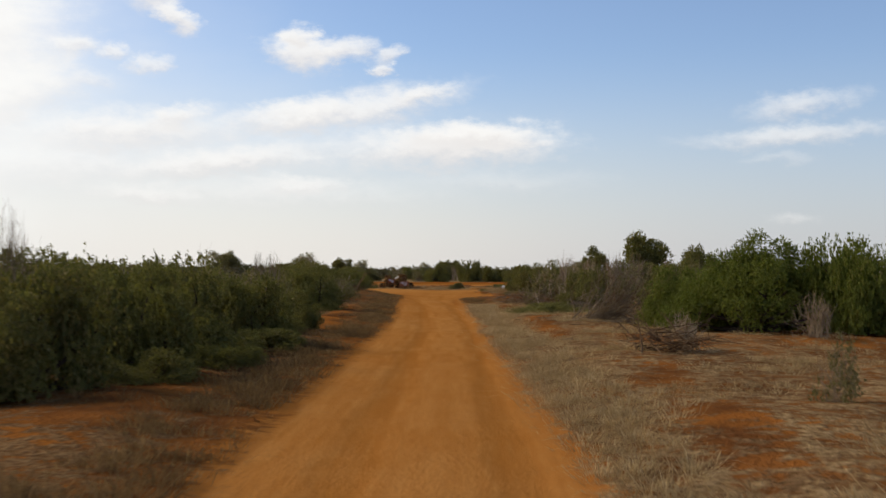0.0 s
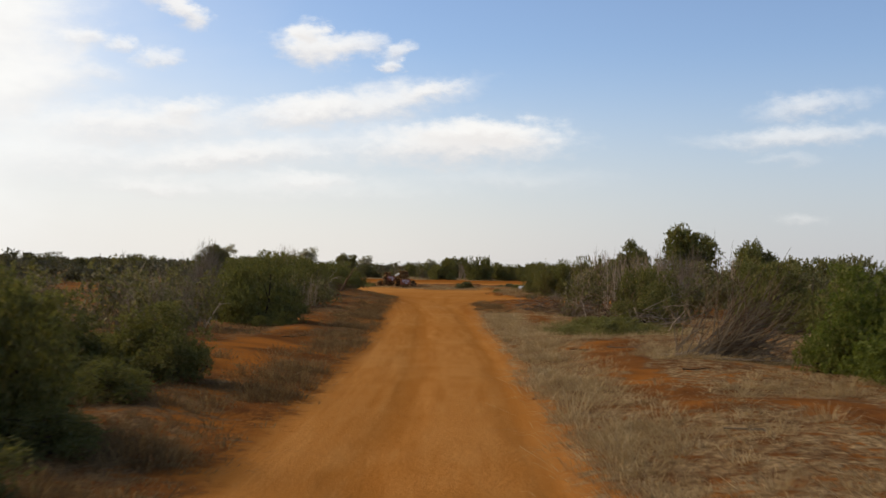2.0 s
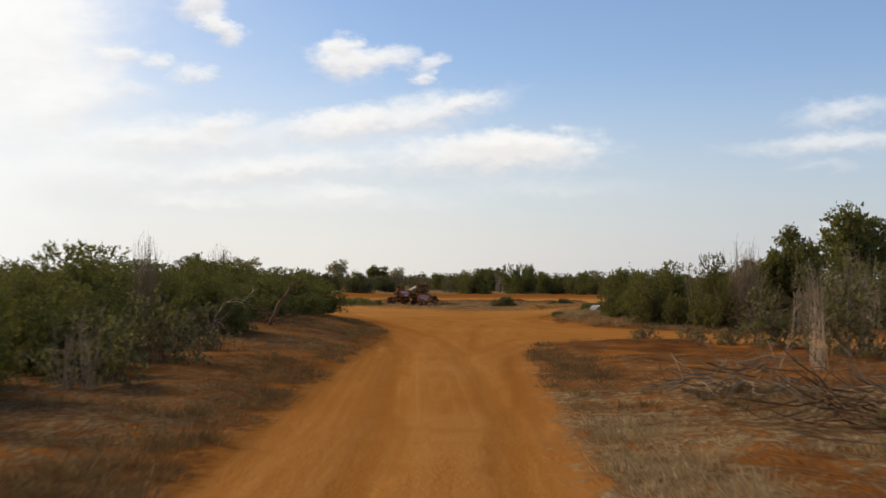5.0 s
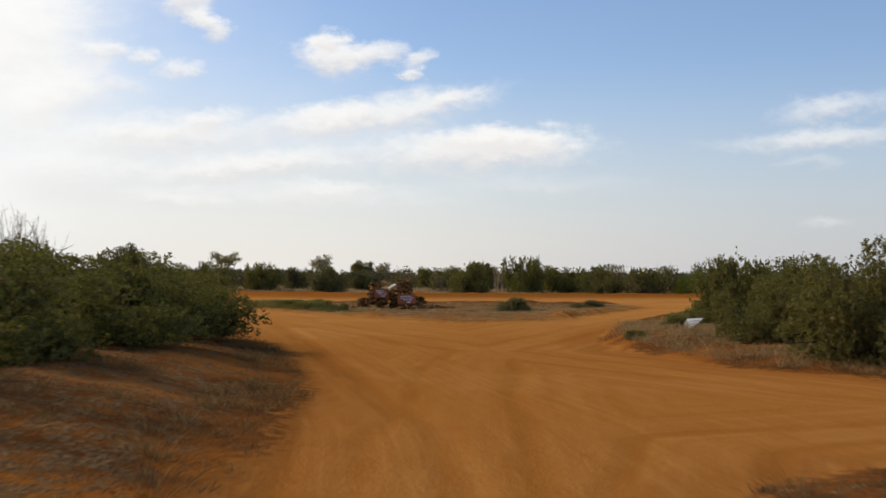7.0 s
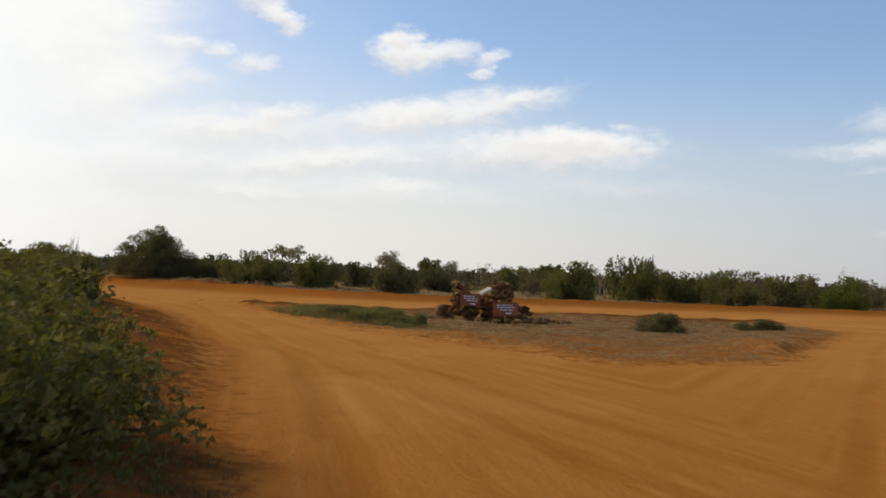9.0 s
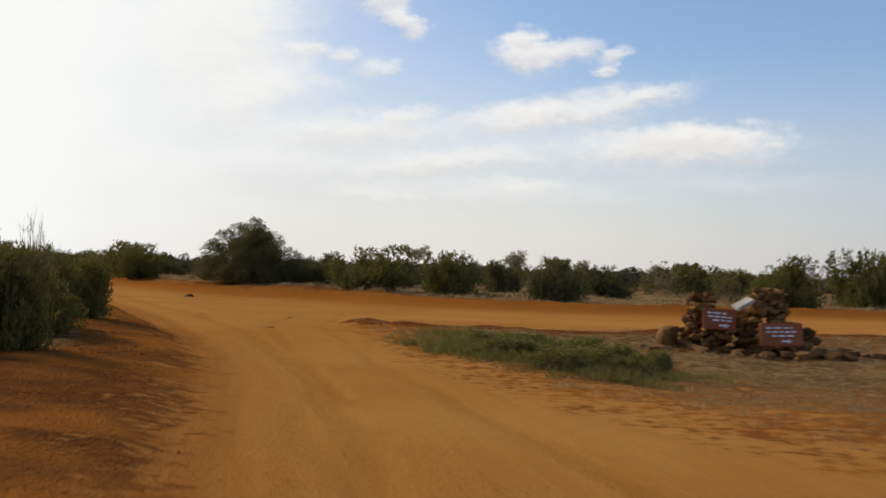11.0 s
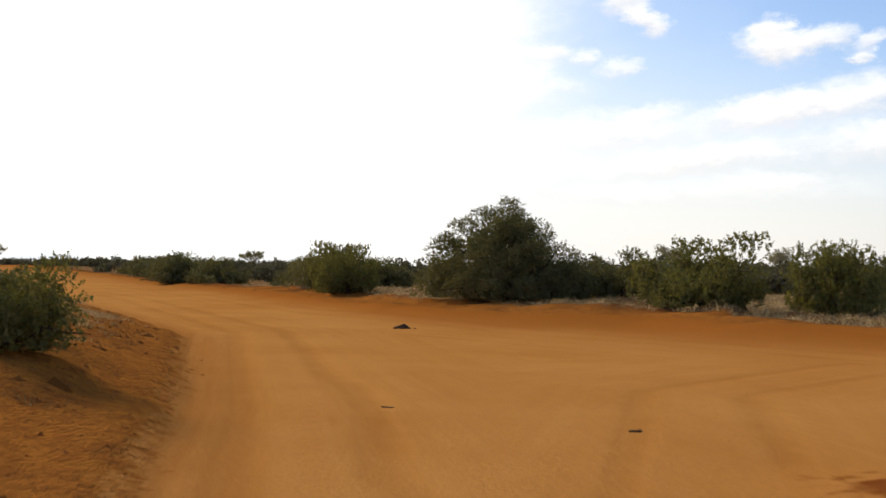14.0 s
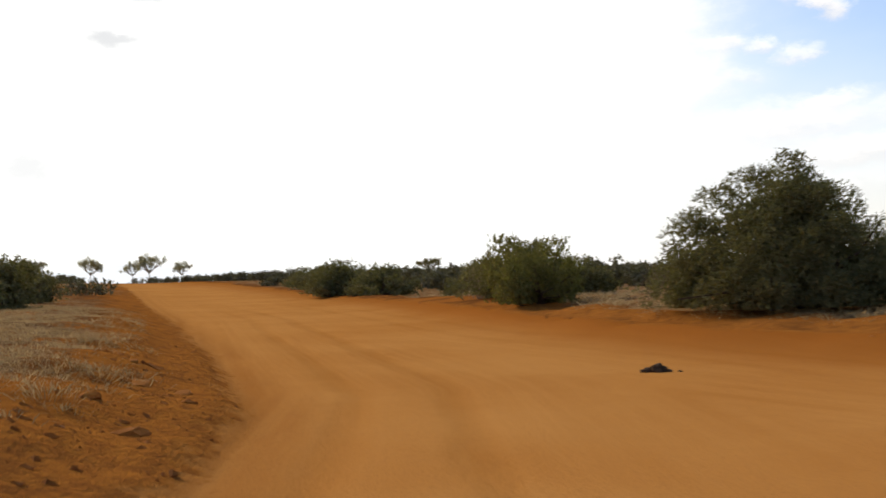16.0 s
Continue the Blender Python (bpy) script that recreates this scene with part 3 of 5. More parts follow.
def lobed_crown(rng, lobes, sprigs, spread=0.72, low=-0.05, top=0.78):
    """Centres and outward ways of sprigs on a crown of several lobes, in a body of radius 1 and height 1."""
    a = rng.uniform(0, 2 * np.pi, lobes)
    r = spread * np.sqrt(rng.uniform(0, 1, lobes))
    z = rng.uniform(low + 0.15, top, lobes) * (1 - 0.5 * (r / spread) ** 2)
    c = np.stack([r * np.cos(a), r * np.sin(a), z], -1)
    at, way = clumped(rng, c, rng.uniform(0.16, 0.36, lobes), sprigs)
    return c, at, way


def with_core(rng, crown, lobes, size, count):
    """Adds the dense inner foliage that closes a crown."""
    pick_ = rng.integers(0, len(lobes), count)
    at = np.asarray(lobes)[pick_] * (0.84, 0.84, 0.82) + rng.normal(0, 0.06, (count, 3))
    at[:, 2] = np.abs(at[:, 2])
    v, _ = leaves(rng, at, rng.normal(0, 1, (count, 3)), size, 3, 2.0)
    v = np.concatenate([crown[0], v])
    return v, np.arange(len(v)).reshape(-1, 3)


def stems(rng, tips, thick=0.03, forks=2, bend=0.10):
    paths = []
    for tip in tips:
        root = np.array([rng.normal(0, 0.07), rng.normal(0, 0.07), -0.03])
        mid = root * 0.5 + tip * 0.5 + rng.normal(0, bend, 3) * (1, 1, 0.4)
        paths.append(([root, root * 0.75 + mid * 0.25 + (0, 0, 0.05), mid, tip], [thick, thick * 0.85, thick * 0.6, thick * 0.3]))
        for _ in range(forks):
            end = tip + rng.normal(0, 0.16, 3)
            end[2] = min(max(end[2], 0.08), tip[2] + 0.06)
            paths.append(([mid, (mid + end) / 2 + rng.normal(0, 0.04, 3), end], [thick * 0.5, thick * 0.35, thick * 0.12]))
    return paths


KINDS = {}


def unit_size(verts, wide=99.0, tall=99.8):
    """Scale that brings a crown to radius 1 and height 1."""
    r = np.percentile(np.hypot(verts[:, 0], verts[:, 1]), wide)
    return np.array([1 / r, 1 / r, 1 / np.percentile(verts[:, 2], tall)])


def shape_bush(seed, lobes=11, sprigs=900, leaf=0.034, per=6, spread=0.72, forks=2):
    rng = np.random.default_rng(seed)
    c, at, way = lobed_crown(rng, lobes, sprigs, spread, -0.15, 0.66)
    turn = np.arange(7) * 0.9 + rng.uniform(0, 0.5, 7)
    skirt = np.stack([np.cos(turn) * 0.62, np.sin(turn) * 0.62, rng.uniform(0.08, 0.2, 7)], -1)
    low, low_way = clumped(rng, skirt, rng.uniform(0.18, 0.28, 7), sprigs // 4)
    at, way = np.concatenate([at, low]), np.concatenate([way, low_way])
    keep = at[:, 2] < np.percentile(at[:, 2], 98.3)
    at, way = at[keep], way[keep]
    (lv, lf), (sv, sf) = leaves(rng, at, way, leaf, per), tubes(stems(rng, c, 0.022, forks), 4)
    k = unit_size(lv, 97.0, 99.0)
    lv, lf = with_core(rng, (lv, lf), np.concatenate([c, skirt]), 0.03, 800)
    return (lv * k, lf), (sv * k, sf)


def shape_great(seed, sprigs=23000, leaf=0.0066):
    """The tall broad bush: one peak, a steep flank, a long low flank, hanging sprays round the rim."""
    rng = np.random.default_rng(seed)
    main = [(-0.02, 0.0, 0.80, 0.18), (0.12, 0.05, 0.74, 0.14), (-0.26, 0.05, 0.71, 0.2), (-0.48, 0.0, 0.60, 0.2), (-0.66, 0.0, 0.44, 0.2), (-0.76, 0.0, 0.20, 0.2), (0.28, 0.0, 0.58, 0.22),
            (0.52, 0.0, 0.34, 0.24), (0.72, 0.0, 0.20, 0.2), (0.88, 0.0, 0.10, 0.14), (0.05, -0.1, 0.50, 0.34), (-0.30, -0.4, 0.30, 0.32), (0.25, -0.45, 0.28, 0.30), (0.0, 0.45, 0.35, 0.35),
            (-0.60, -0.3, 0.20, 0.24), (0.55, -0.3, 0.16, 0.22), (0.0, -0.6, 0.16, 0.25), (-0.45, -0.62, 0.08, 0.2), (0.45, -0.6, 0.08, 0.2), (-0.85, -0.2, 0.06, 0.16), (0.85, -0.25, 0.05, 0.16), (-0.2, -0.78, 0.05, 0.16), (0.2, -0.78, 0.05, 0.16), (-0.15, -0.3, 0.55, 0.25), (0.20, -0.25, 0.52, 0.25)]
    c = np.array([m[:3] for m in main])
    at, way = clumped(rng, c, np.array([m[3] for m in main]), sprigs, 0.95, 0.25)
    (lv, lf), (sv, sf) = leaves(rng, at, way, leaf, 7, 5.0), tubes(stems(rng, c * 0.9, 0.024, 1), 4)
    k = unit_size(lv, 99.3)
    lv, lf = with_core(rng, (lv, lf), c, 0.022, 2200)
    return (lv * k, lf), (sv * k, sf)


def bent(rng, start, way, length, bend, n=5):
    pts = [np.array(start, float)]
    way = np.array(way, float)
    for _ in range(n - 1):
        way = unit(way + rng.normal(0, bend, 3))
        pts.append(pts[-1] + way * length / (n - 1))
    return pts


def shape_dead(seed, shoots=46, twigs=3, lean=0.5):
    """A leafless bush of many thin bent shoots, twigs and stems apart."""
    rng = np.random.default_rng(seed)
    paths, small = [], []
    for _ in range(shoots):
        a, tilt = rng.uniform(0, 2 * np.pi), abs(rng.normal(0, lean))
        way = np.array([np.cos(a) * np.sin(tilt), np.sin(a) * np.sin(tilt), np.cos(tilt)])
        length = rng.uniform(0.55, 1.05)
        root = np.array([rng.normal(0, 0.16), rng.normal(0, 0.16), -0.02])
        mid = root + way * length * 0.5 + rng.normal(0, 0.05, 3)
        tip = root + way * length * (1.0, 1.0, 0.95) + rng.normal(0, 0.07, 3)
        paths.append(([root, mid, tip], [0.009, 0.0065, 0.0025]))
        for _ in range(twigs):
            p = mid + (tip - mid) * rng.uniform(0, 0.9)
            end = p + unit(way + rng.normal(0, 0.55, 3)) * rng.uniform(0.1, 0.3)
            small.append(([p, (p + end) / 2 + rng.normal(0, 0.02, 3), end], [0.005, 0.0035, 0.0016]))
    return tubes(small, 3), tubes(paths, 3)


def shape_fan(seed, shoots=42):
    """A fallen dead crown: pale shoots that sweep up to one side."""
    rng = np.random.default_rng(seed)
    paths, small = [], []
    for _ in range(shoots):
        way = unit(np.array([0.75 + rng.normal(0, 0.35), rng.normal(0, 0.35), 0.62 + rng.normal(0, 0.28)]))
        pts = bent(rng, (rng.normal(-0.2, 0.25), rng.normal(0, 0.2), 0.02), way, rng.uniform(0.7, 1.5), 0.10)
        pts = [np.array([p[0], p[1], max(p[2], 0.01)]) for p in pts]
        paths.append((pts, np.linspace(0.009, 0.0025, len(pts))))
        for _ in range(3):
            at = pts[rng.integers(1, 5)]
            twig = bent(rng, at, way + rng.normal(0, 0.4, 3), rng.uniform(0.2, 0.5), 0.15, 4)
            small.append((twig, np.linspace(0.0045, 0.0016, 4)))
    return tubes(small, 3), tubes(paths, 4)


def shape_scrub(seed, shoots=34, sprigs=260, leaf=0.03):
    """Half-bare brush: thin shoots with few leaves."""
    rng = np.random.default_rng(seed)
    c, at, way = lobed_crown(rng, 9, sprigs, 0.6)
    (tv, tq), (sv, sq) = shape_dead(seed + 50, shoots, 3, 0.55)
    verts, quads = np.concatenate([sv, tv]), np.concatenate([sq, tq + len(sv)])
    return leaves(rng, at, way, leaf, 5), (verts * (0.85, 0.85, 0.95), quads)


def shape_acacia(seed, sprigs=1000):
    """A flat-topped thorn tree: forked trunk, spreading limbs, a wide thin crown of small tufts."""
    rng = np.random.default_rng(seed)
    n = 8
    a = np.arange(n) * 2 * np.pi / n + rng.uniform(0, 0.6, n)
    r = rng.uniform(0.35, 0.8, n)
    tips = np.stack([r * np.cos(a), r * np.sin(a), 0.9 - 0.3 * r**2 - rng.uniform(0, 0.12, n)], -1)
    paths = [([(0, 0, -0.02), (0.03, 0.01, 0.2), (0.0, 0.03, 0.4)], [0.05, 0.042, 0.035])]
    tufts = []
    for tip in tips:
        fork = tip * 0.5 + np.array([0, 0, 0.12])
        paths.append(([(0.0, 0.02, 0.34), fork, tip], [0.03, 0.018, 0.006]))
        for _ in range(5):
            end = tip + rng.normal(0, 1, 3) * (0.2, 0.2, 0.06)
            end[2] = min(end[2], 0.97)
            paths.append(([fork, (fork + end) / 2 + rng.normal(0, 0.03, 3), end], [0.012, 0.008, 0.003]))
            tufts.append(end)
    tufts = np.array(tufts)
    at = tufts[rng.integers(0, len(tufts), sprigs)] + rng.normal(0, 1, (sprigs, 3)) * (0.085, 0.085, 0.03)
    return leaves(rng, at, np.tile((0.0, 0.0, 0.5), (sprigs, 1)), 0.021, 5), tubes(paths, 5)


def shape_tree(seed, sprigs=800, leaf=0.035):
    """A small dense tree on a short trunk."""
    rng = np.random.default_rng(seed)
    c = unit(rng.normal(0, 1, (11, 3))) * rng.uniform(0.5, 1.0, (11, 1)) * (0.55, 0.55, 0.26) + (0, 0, 0.62)
    at, way = clumped(rng, c, rng.uniform(0.16, 0.3, 11), sprigs)
    paths = [([(0, 0, -0.02), (0.03, 0.0, 0.2), (0.0, 0.02, 0.4)], [0.07, 0.06, 0.05])]
    for tip in c:
        paths.append(([(0, 0.01, 0.35), tip * 0.6 + (0, 0, 0.12), tip], [0.04, 0.025, 0.01]))
    lv, lf = leaves(rng, at, way, leaf, 6)
    k = unit_size(lv, 97.0, 99.0)
    sv, sf = tubes(paths, 5)
    return (lv * k, lf), (sv * k, sf)


def add_kind(key, label, category, name, crown, wood, leaf_mat, wood_mat=BARK):
    KINDS[key] = dict(label=label, category=category, name=name, crown=crown, wood=wood, leaf=leaf_mat, bark=wood_mat, first=None, scale=0.91 if name == "bush" else 1.0)


rng0 = np.random.default_rng(11)
add_kind("fan", "fallen dead crown of pale branches sweeping sideways", "dead bush", "dead_bush", *shape_fan(5, 85), TWIG, DEADWOOD)
for k in range(3):
    c, w = shape_bush(100 + k, 15, 4400, 0.0116, 7)
    add_kind(f"near_green{k}", "dense green thorn bush on the red earth", "bush", "bush", c, w, LEAF_GREEN)
    c, w = shape_bush(120 + k, 14, 4400, 0.0116, 7)
    add_kind(f"near_fresh{k}", "bright green leafy bush beside the dirt track", "bush", "bush", c, w, LEAF_FRESH)
    c, w = shape_bush(140 + k, 13, 1900, 0.0157, 7)
    add_kind(f"mid_green{k}", "rounded green bush on the dry plain", "bush", "bush", c, w, LEAF_GREEN)
    c, w = shape_bush(160 + k, 13, 1900, 0.0157, 7)
    add_kind(f"mid_dark{k}", "dark olive bush beyond the graded road", "bush", "bush", c, w, LEAF_DARK)
    c, w = shape_scrub(180 + k)
    add_kind(f"scrub{k}", "half-bare grey-green brush with dry twigs", "brush", "scrub_bush", c, w, LEAF_DRY, DEADWOOD)
    add_kind(f"dead{k}", "leafless grey bush of thin dead branches", "dead bush", "dead_bush", *shape_dead(200 + k, 70, 5), DEADWOOD, DEADWOOD)
    c, w = shape_bush(220 + k, 18, 1700, 0.028, 6, 0.8, 1)
    add_kind(f"low{k}", "low spreading green shrub on bare earth", "shrub", "low_shrub", c, w, LEAF_WEED)
    c, w = shape_acacia(240 + k)
    add_kind(f"acacia{k}", "flat-topped acacia tree far on the plain", "tree", "acacia_tree", c, w, LEAF_GREY if k != 1 else LEAF_DRY, DEADWOOD)
    c, w = shape_tree(280 + k, 500, 0.026)
    add_kind(f"bare{k}", "grey nearly leafless round tree far on the plain", "tree", "bare_tree", c, w, LEAF_GREY, DEADWOOD)
    c, w = shape_tree(260 + k, 2000, 0.020)
    add_kind(f"tree{k}", "small dense dark green tree above the bushes", "tree", "tree", c, w, LEAF_GREEN)
for k in range(3):
    add_kind(f"poles{k}", "thicket of tall bare upright grey stems", "dead bush", "dead_bush", *shape_dead(330 + k, 17, 5, 0.3), DEADWOOD, PALEWOOD)
c, w = shape_great(301)
add_kind("broad", "broad bright green leafy bush beside the dirt track", "bush", "bush", *shape_great(302, 13000, 0.0080), LEAF_FRESH)
add_kind("great", "large dark rounded bush behind the road bank", "bush", "bush", c, w, LEAF_DARK)


GROUPS = {"bush": "thorn bushes of the bushland", "scrub_bush": "half-bare brush beside the track", "dead_bush": "leafless dead bushes", "low_shrub": "low shrubs and weeds",
          "acacia_tree": "acacia trees on the plain", "bare_tree": "bare trees on the plain", "tree": "small dark trees"}


def plant(key, x, y, r, h, turn=None, label=None, sink=0.03):
    """One plant of a kind, with that radius and height, on the ground at x, y."""
    kind = KINDS[key]
    turn = rng0.uniform(0, 360) if turn is None else turn
    m = pose(x, y, height_at(x, y) - sink, 0, 0, turn) @ Matrix.Diagonal((r, r, h * kind["scale"], 1))
    if kind["first"] is None:
        thing = new(kind["name"])
        if kind["crown"] is not None:
            mesh_object("crown" if kind["name"] != "dead_bush" else "twig_crown", *kind["crown"], kind["leaf"], thing)
        mesh_object("stem" if "tree" not in kind["name"] else "trunk", *kind["wood"], kind["bark"], thing)
        tagged(thing, kind["label"], kind["category"], GROUPS[kind["name"]])
        kind["first"] = thing
        thing.matrix_basis = m
    else:
        first = kind["first"]
        made = {}
        for o in (first, *first.children):
            made[o] = o.copy()
            scene.collection.objects.link(made[o])
            made[o].parent = made.get(o.parent, o.parent)
        thing = made[first]
        thing.matrix_basis = m
        tagged(thing, kind["label"])
    if label:
        tagged(thing, label)
    return thing


def pick(family):
    return f"{family}{rng0.integers(0, 3)}"


# hedge on the left of the track
for x, y, r, h in ((-5.6, 14.6, 1.2, 1.75), (-4.9, 17.6, 1.0, 1.7), (-5.2, 20.9, 1.3, 1.9), (-5.0, 25.6, 1.2, 1.65), (-7.3, 18.5, 1.6, 2.0), (-7.2, 23.5, 1.6, 1.9), (-8.2, 12.5, 1.6, 2.0)):
    plant(pick("near_green"), x, y, r, h)
for x, y, r, h in ((-4.4, 30.8, 0.9, 1.1), (-6.0, 29.8, 1.2, 1.3), (-7.6, 28.0, 1.3, 1.6), (-6.1, 47.8, 1.5, 2.0), (-7.6, 54.8, 1.0, 1.9)):
    plant(pick("near_green"), x, y, r, h)
for x, y, r, h in ((-9.2, 32.5, 1.8, 1.7), (-8.6, 37.5, 1.6, 1.6), (-8.4, 42.0, 1.7, 1.8), (-9.0, 45.6, 1.9, 1.9), (-12.0, 40.0, 2.2, 2.0), (-8.9, 50.5, 1.6, 1.8), (-10.8, 58.0, 2.0, 1.9)):
    plant(pick("scrub"), x, y, r, h)
for x, y, r, h in ((-9.4, 67.8, 2.1, 2.3), (-10.4, 72.0, 1.9, 2.4), (-9.4, 61.5, 1.7, 1.9), (-9.6, 79.9, 2.0, 1.75), (-9.3, 84.3, 2.1, 1.65), (-9.0, 88.9, 2.2, 1.75), (-9.0, 92.9, 2.1, 1.65), (-9.5, 96.0, 1.9, 1.6), (-12.2, 90.0, 2.3, 2.0), (-12.4, 96.5, 2.1, 1.8), (-12.0, 83.0, 2.3, 1.9), (-11.6, 77.0, 2.2, 1.9)):
    plant(pick("near_green"), x, y, r, h)
for x, y, r, h in ((-4.3, 16.2, 0.8, 0.5), (-4.0, 19.4, 0.7, 0.4), (-4.1, 22.8, 0.9, 0.5), (-4.0, 25.2, 0.8, 0.45), (-4.4, 28.2, 0.8, 0.5), (-5.2, 33.0, 0.9, 0.5), (-6.4, 12.4, 0.9, 0.5), (-5.4, 46.4, 0.8, 0.4), (-6.6, 55.2, 0.9, 0.45)):
    plant(pick("near_green"), x, y, r, h, label="low dull green bush at the foot of the hedge")
# right of the track
plant("broad", 8.1, 32.0, 2.6, 3.0, 170)
plant("near_fresh1", 10.9, 31.0, 1.6, 2.75)
plant("near_fresh2", 6.6, 34.6, 1.3, 1.9)
for x, y, r, h in ((9.0, 49.4, 1.6, 2.1), (9.6, 46.5, 1.2, 1.7), (6.0, 56.3, 1.2, 1.9), (5.4, 51.0, 1.2, 1.4), (12.5, 40.0, 2.0, 2.2)):
    plant(pick("mid_green"), x, y, r, h)
for x, y, r, h in ((2.9, 45.4, 0.75, 0.32), (3.9, 45.8, 0.8, 0.42), (3.3, 47.6, 0.8, 0.4)):
    plant(pick("low"), x, y, r, h)
for x, y, r, h in ((10.4, 71.0, 1.5, 3.1), (9.4, 73.4, 1.5, 2.9), (8.0, 87.0, 1.5, 3.3), (7.2, 66.0, 1.5, 2.4), (4.6, 24.0, 0.9, 0.85)):
    plant(pick("dead"), x, y, r, h)
for x, y, r, h in ((4.0, 56.8, 1.5, 2.3), (7.6, 60.0, 1.8, 2.2), (9.8, 64.0, 2.0, 2.4), (7.0, 71.0, 1.7, 2.2), (11.5, 57.0, 2.0, 2.1), (5.9, 74.6, 1.3, 1.7), (12.5, 52.0, 2.0, 2.0)):
    plant(pick("scrub"), x, y, r, h)
for x, y, r, h in ((6.8, 88.8, 1.0, 2.6), (9.4, 72.6, 1.2, 2.8), (11.2, 73.2, 1.3, 2.9), (12.6, 71.4, 1.3, 2.9), (8.2, 74.0, 1.0, 2.4), (12.0, 87.6, 1.4, 3.2), (14.6, 71.4, 1.5, 2.9), (6.8, 74.4, 1.0, 2.2), (5.4, 60.6, 1.2, 2.5), (6.4, 64.4, 1.3, 2.7), (7.6, 68.0, 1.3, 2.8), (8.6, 62.4, 1.3, 2.6), (5.2, 67.2, 1.1, 2.2)):
    plant(pick("poles"), x, y, r, h)
for x, y, r, h in ((-6.9, 57.5, 1.1, 1.5), (-6.6, 62.0, 1.1, 1.4), (-6.8, 66.5, 1.2, 1.5), (-7.2, 44.8, 1.2, 1.7), (-7.6, 52.0, 1.1, 1.6), (-6.9, 70.5, 1.0, 1.2)):
    plant(pick("scrub"), x, y, r, h)
for x, y, r, h in ((-7.9, 59.8, 1.2, 1.7), (-8.1, 64.6, 1.3, 1.8), (-8.4, 75.5, 1.3, 1.7)):
    plant(pick("near_green"), x, y, r, h)
for x, y, r, h in ((-7.4, 40.5, 1.3, 1.7), (-7.9, 36.5, 1.4, 1.7), (-6.6, 38.6, 1.1, 1.5), (-9.6, 39.0, 1.6, 1.8), (-7.2, 43.0, 1.2, 1.6)):
    plant(pick("scrub"), x, y, r, h)
plant("fan", 4.4, 36.5, 1.35, 1.35, 8)
plant("fan", 4.9, 37.5, 1.2, 1.25, 30)
plant("scrub2", 4.8, 14.8, 0.45, 0.95)
plant("dead2", -6.4, 16.3, 0.5, 2.4)
plant("dead1", 8.4, 27.4, 0.9, 1.1)
plant("scrub1", -6.3, 27.9, 0.7, 2.35, label="thin sparse sapling above the hedge")
for x, y, r, h in ((-11.5, 30.0, 0.9, 2.6), (-13.0, 25.0, 0.8, 2.8), (-12.0, 68.0, 0.9, 2.7), (-10.0, 76.0, 0.8, 2.5)):
    plant(pick("dead"), x, y, r, h)
plant("tree0", 10.5, 89.9, 1.5, 3.6)
plant("tree1", 15.5, 99.0, 2.2, 4.6)
plant("tree2", 19.1, 94.8, 1.8, 3.7)
for x, y, r, h in ((14.5, 62.0, 2.2, 2.5), (17.0, 70.0, 2.4, 2.7), (16.8, 88.8, 2.3, 2.8), (18.5, 88.0, 2.4, 2.9), (14.0, 95.0, 2.2, 2.7), (21.4, 87.4, 2.4, 2.9), (22.5, 64.0, 2.6, 2.7), (15.5, 52.0, 2.2, 2.4), (19.0, 57.0, 2.4, 2.6), (24.0, 90.0, 2.6, 3.0), (12.2, 66.0, 1.6, 2.3), (13.4, 86.0, 1.9, 2.5)):
    plant(pick("mid_green" if rng0.random() < 0.6 else "mid_dark"), x, y, r, h)
# bushes at the fork
for x, y, r, h in ((4.9, 95.4, 1.3, 1.55), (5.9, 91.0, 1.7, 2.45), (7.4, 88.2, 1.4, 2.7), (6.6, 97.5, 2.0, 2.1), (9.5, 93.5, 2.0, 2.6), (6.2, 103.0, 1.8, 2.2)):
    plant(pick("near_green"), x, y, r, h)
plant("low0", 1.9, 97.2, 0.28, 0.24)
plant("low1", 3.6, 101.4, 0.42, 0.32)
for x, y, r, h in ((4.6, 103.0, 0.7, 0.45), (3.5, 100.6, 0.5, 0.42), (5.3, 106.0, 0.8, 0.6)):
    plant(pick("low"), x, y, r, h)
for x, y, r, h in ((4.6, 77.2, 0.8, 0.6), (3.2, 76.6, 0.7, 0.4), (5.6, 77.2, 0.9, 0.6)):
    plant(pick("scrub"), x, y, r, h)
# on the island
for x, y, r, h in ((-13.4, 132.0, 0.7, 0.4), (-12.3, 130.2, 0.8, 0.46), (-11.3, 128.6, 0.8, 0.5), (-10.4, 127.2, 0.75, 0.55), (-12.6, 128.4, 0.7, 0.36), (-11.2, 126.4, 0.7, 0.4), (-9.8, 128.6, 0.6, 0.45)):
    plant(pick("low"), x, y, r, h, label="low sprawling green weed on the traffic island")
for x, y, r, h in ((-0.4, 133.0, 1.2, 0.85), (4.0, 136.5, 1.1, 0.55)):
    plant(pick("mid_dark"), x, y, r, h, label="low dark weedy bush on the traffic island")
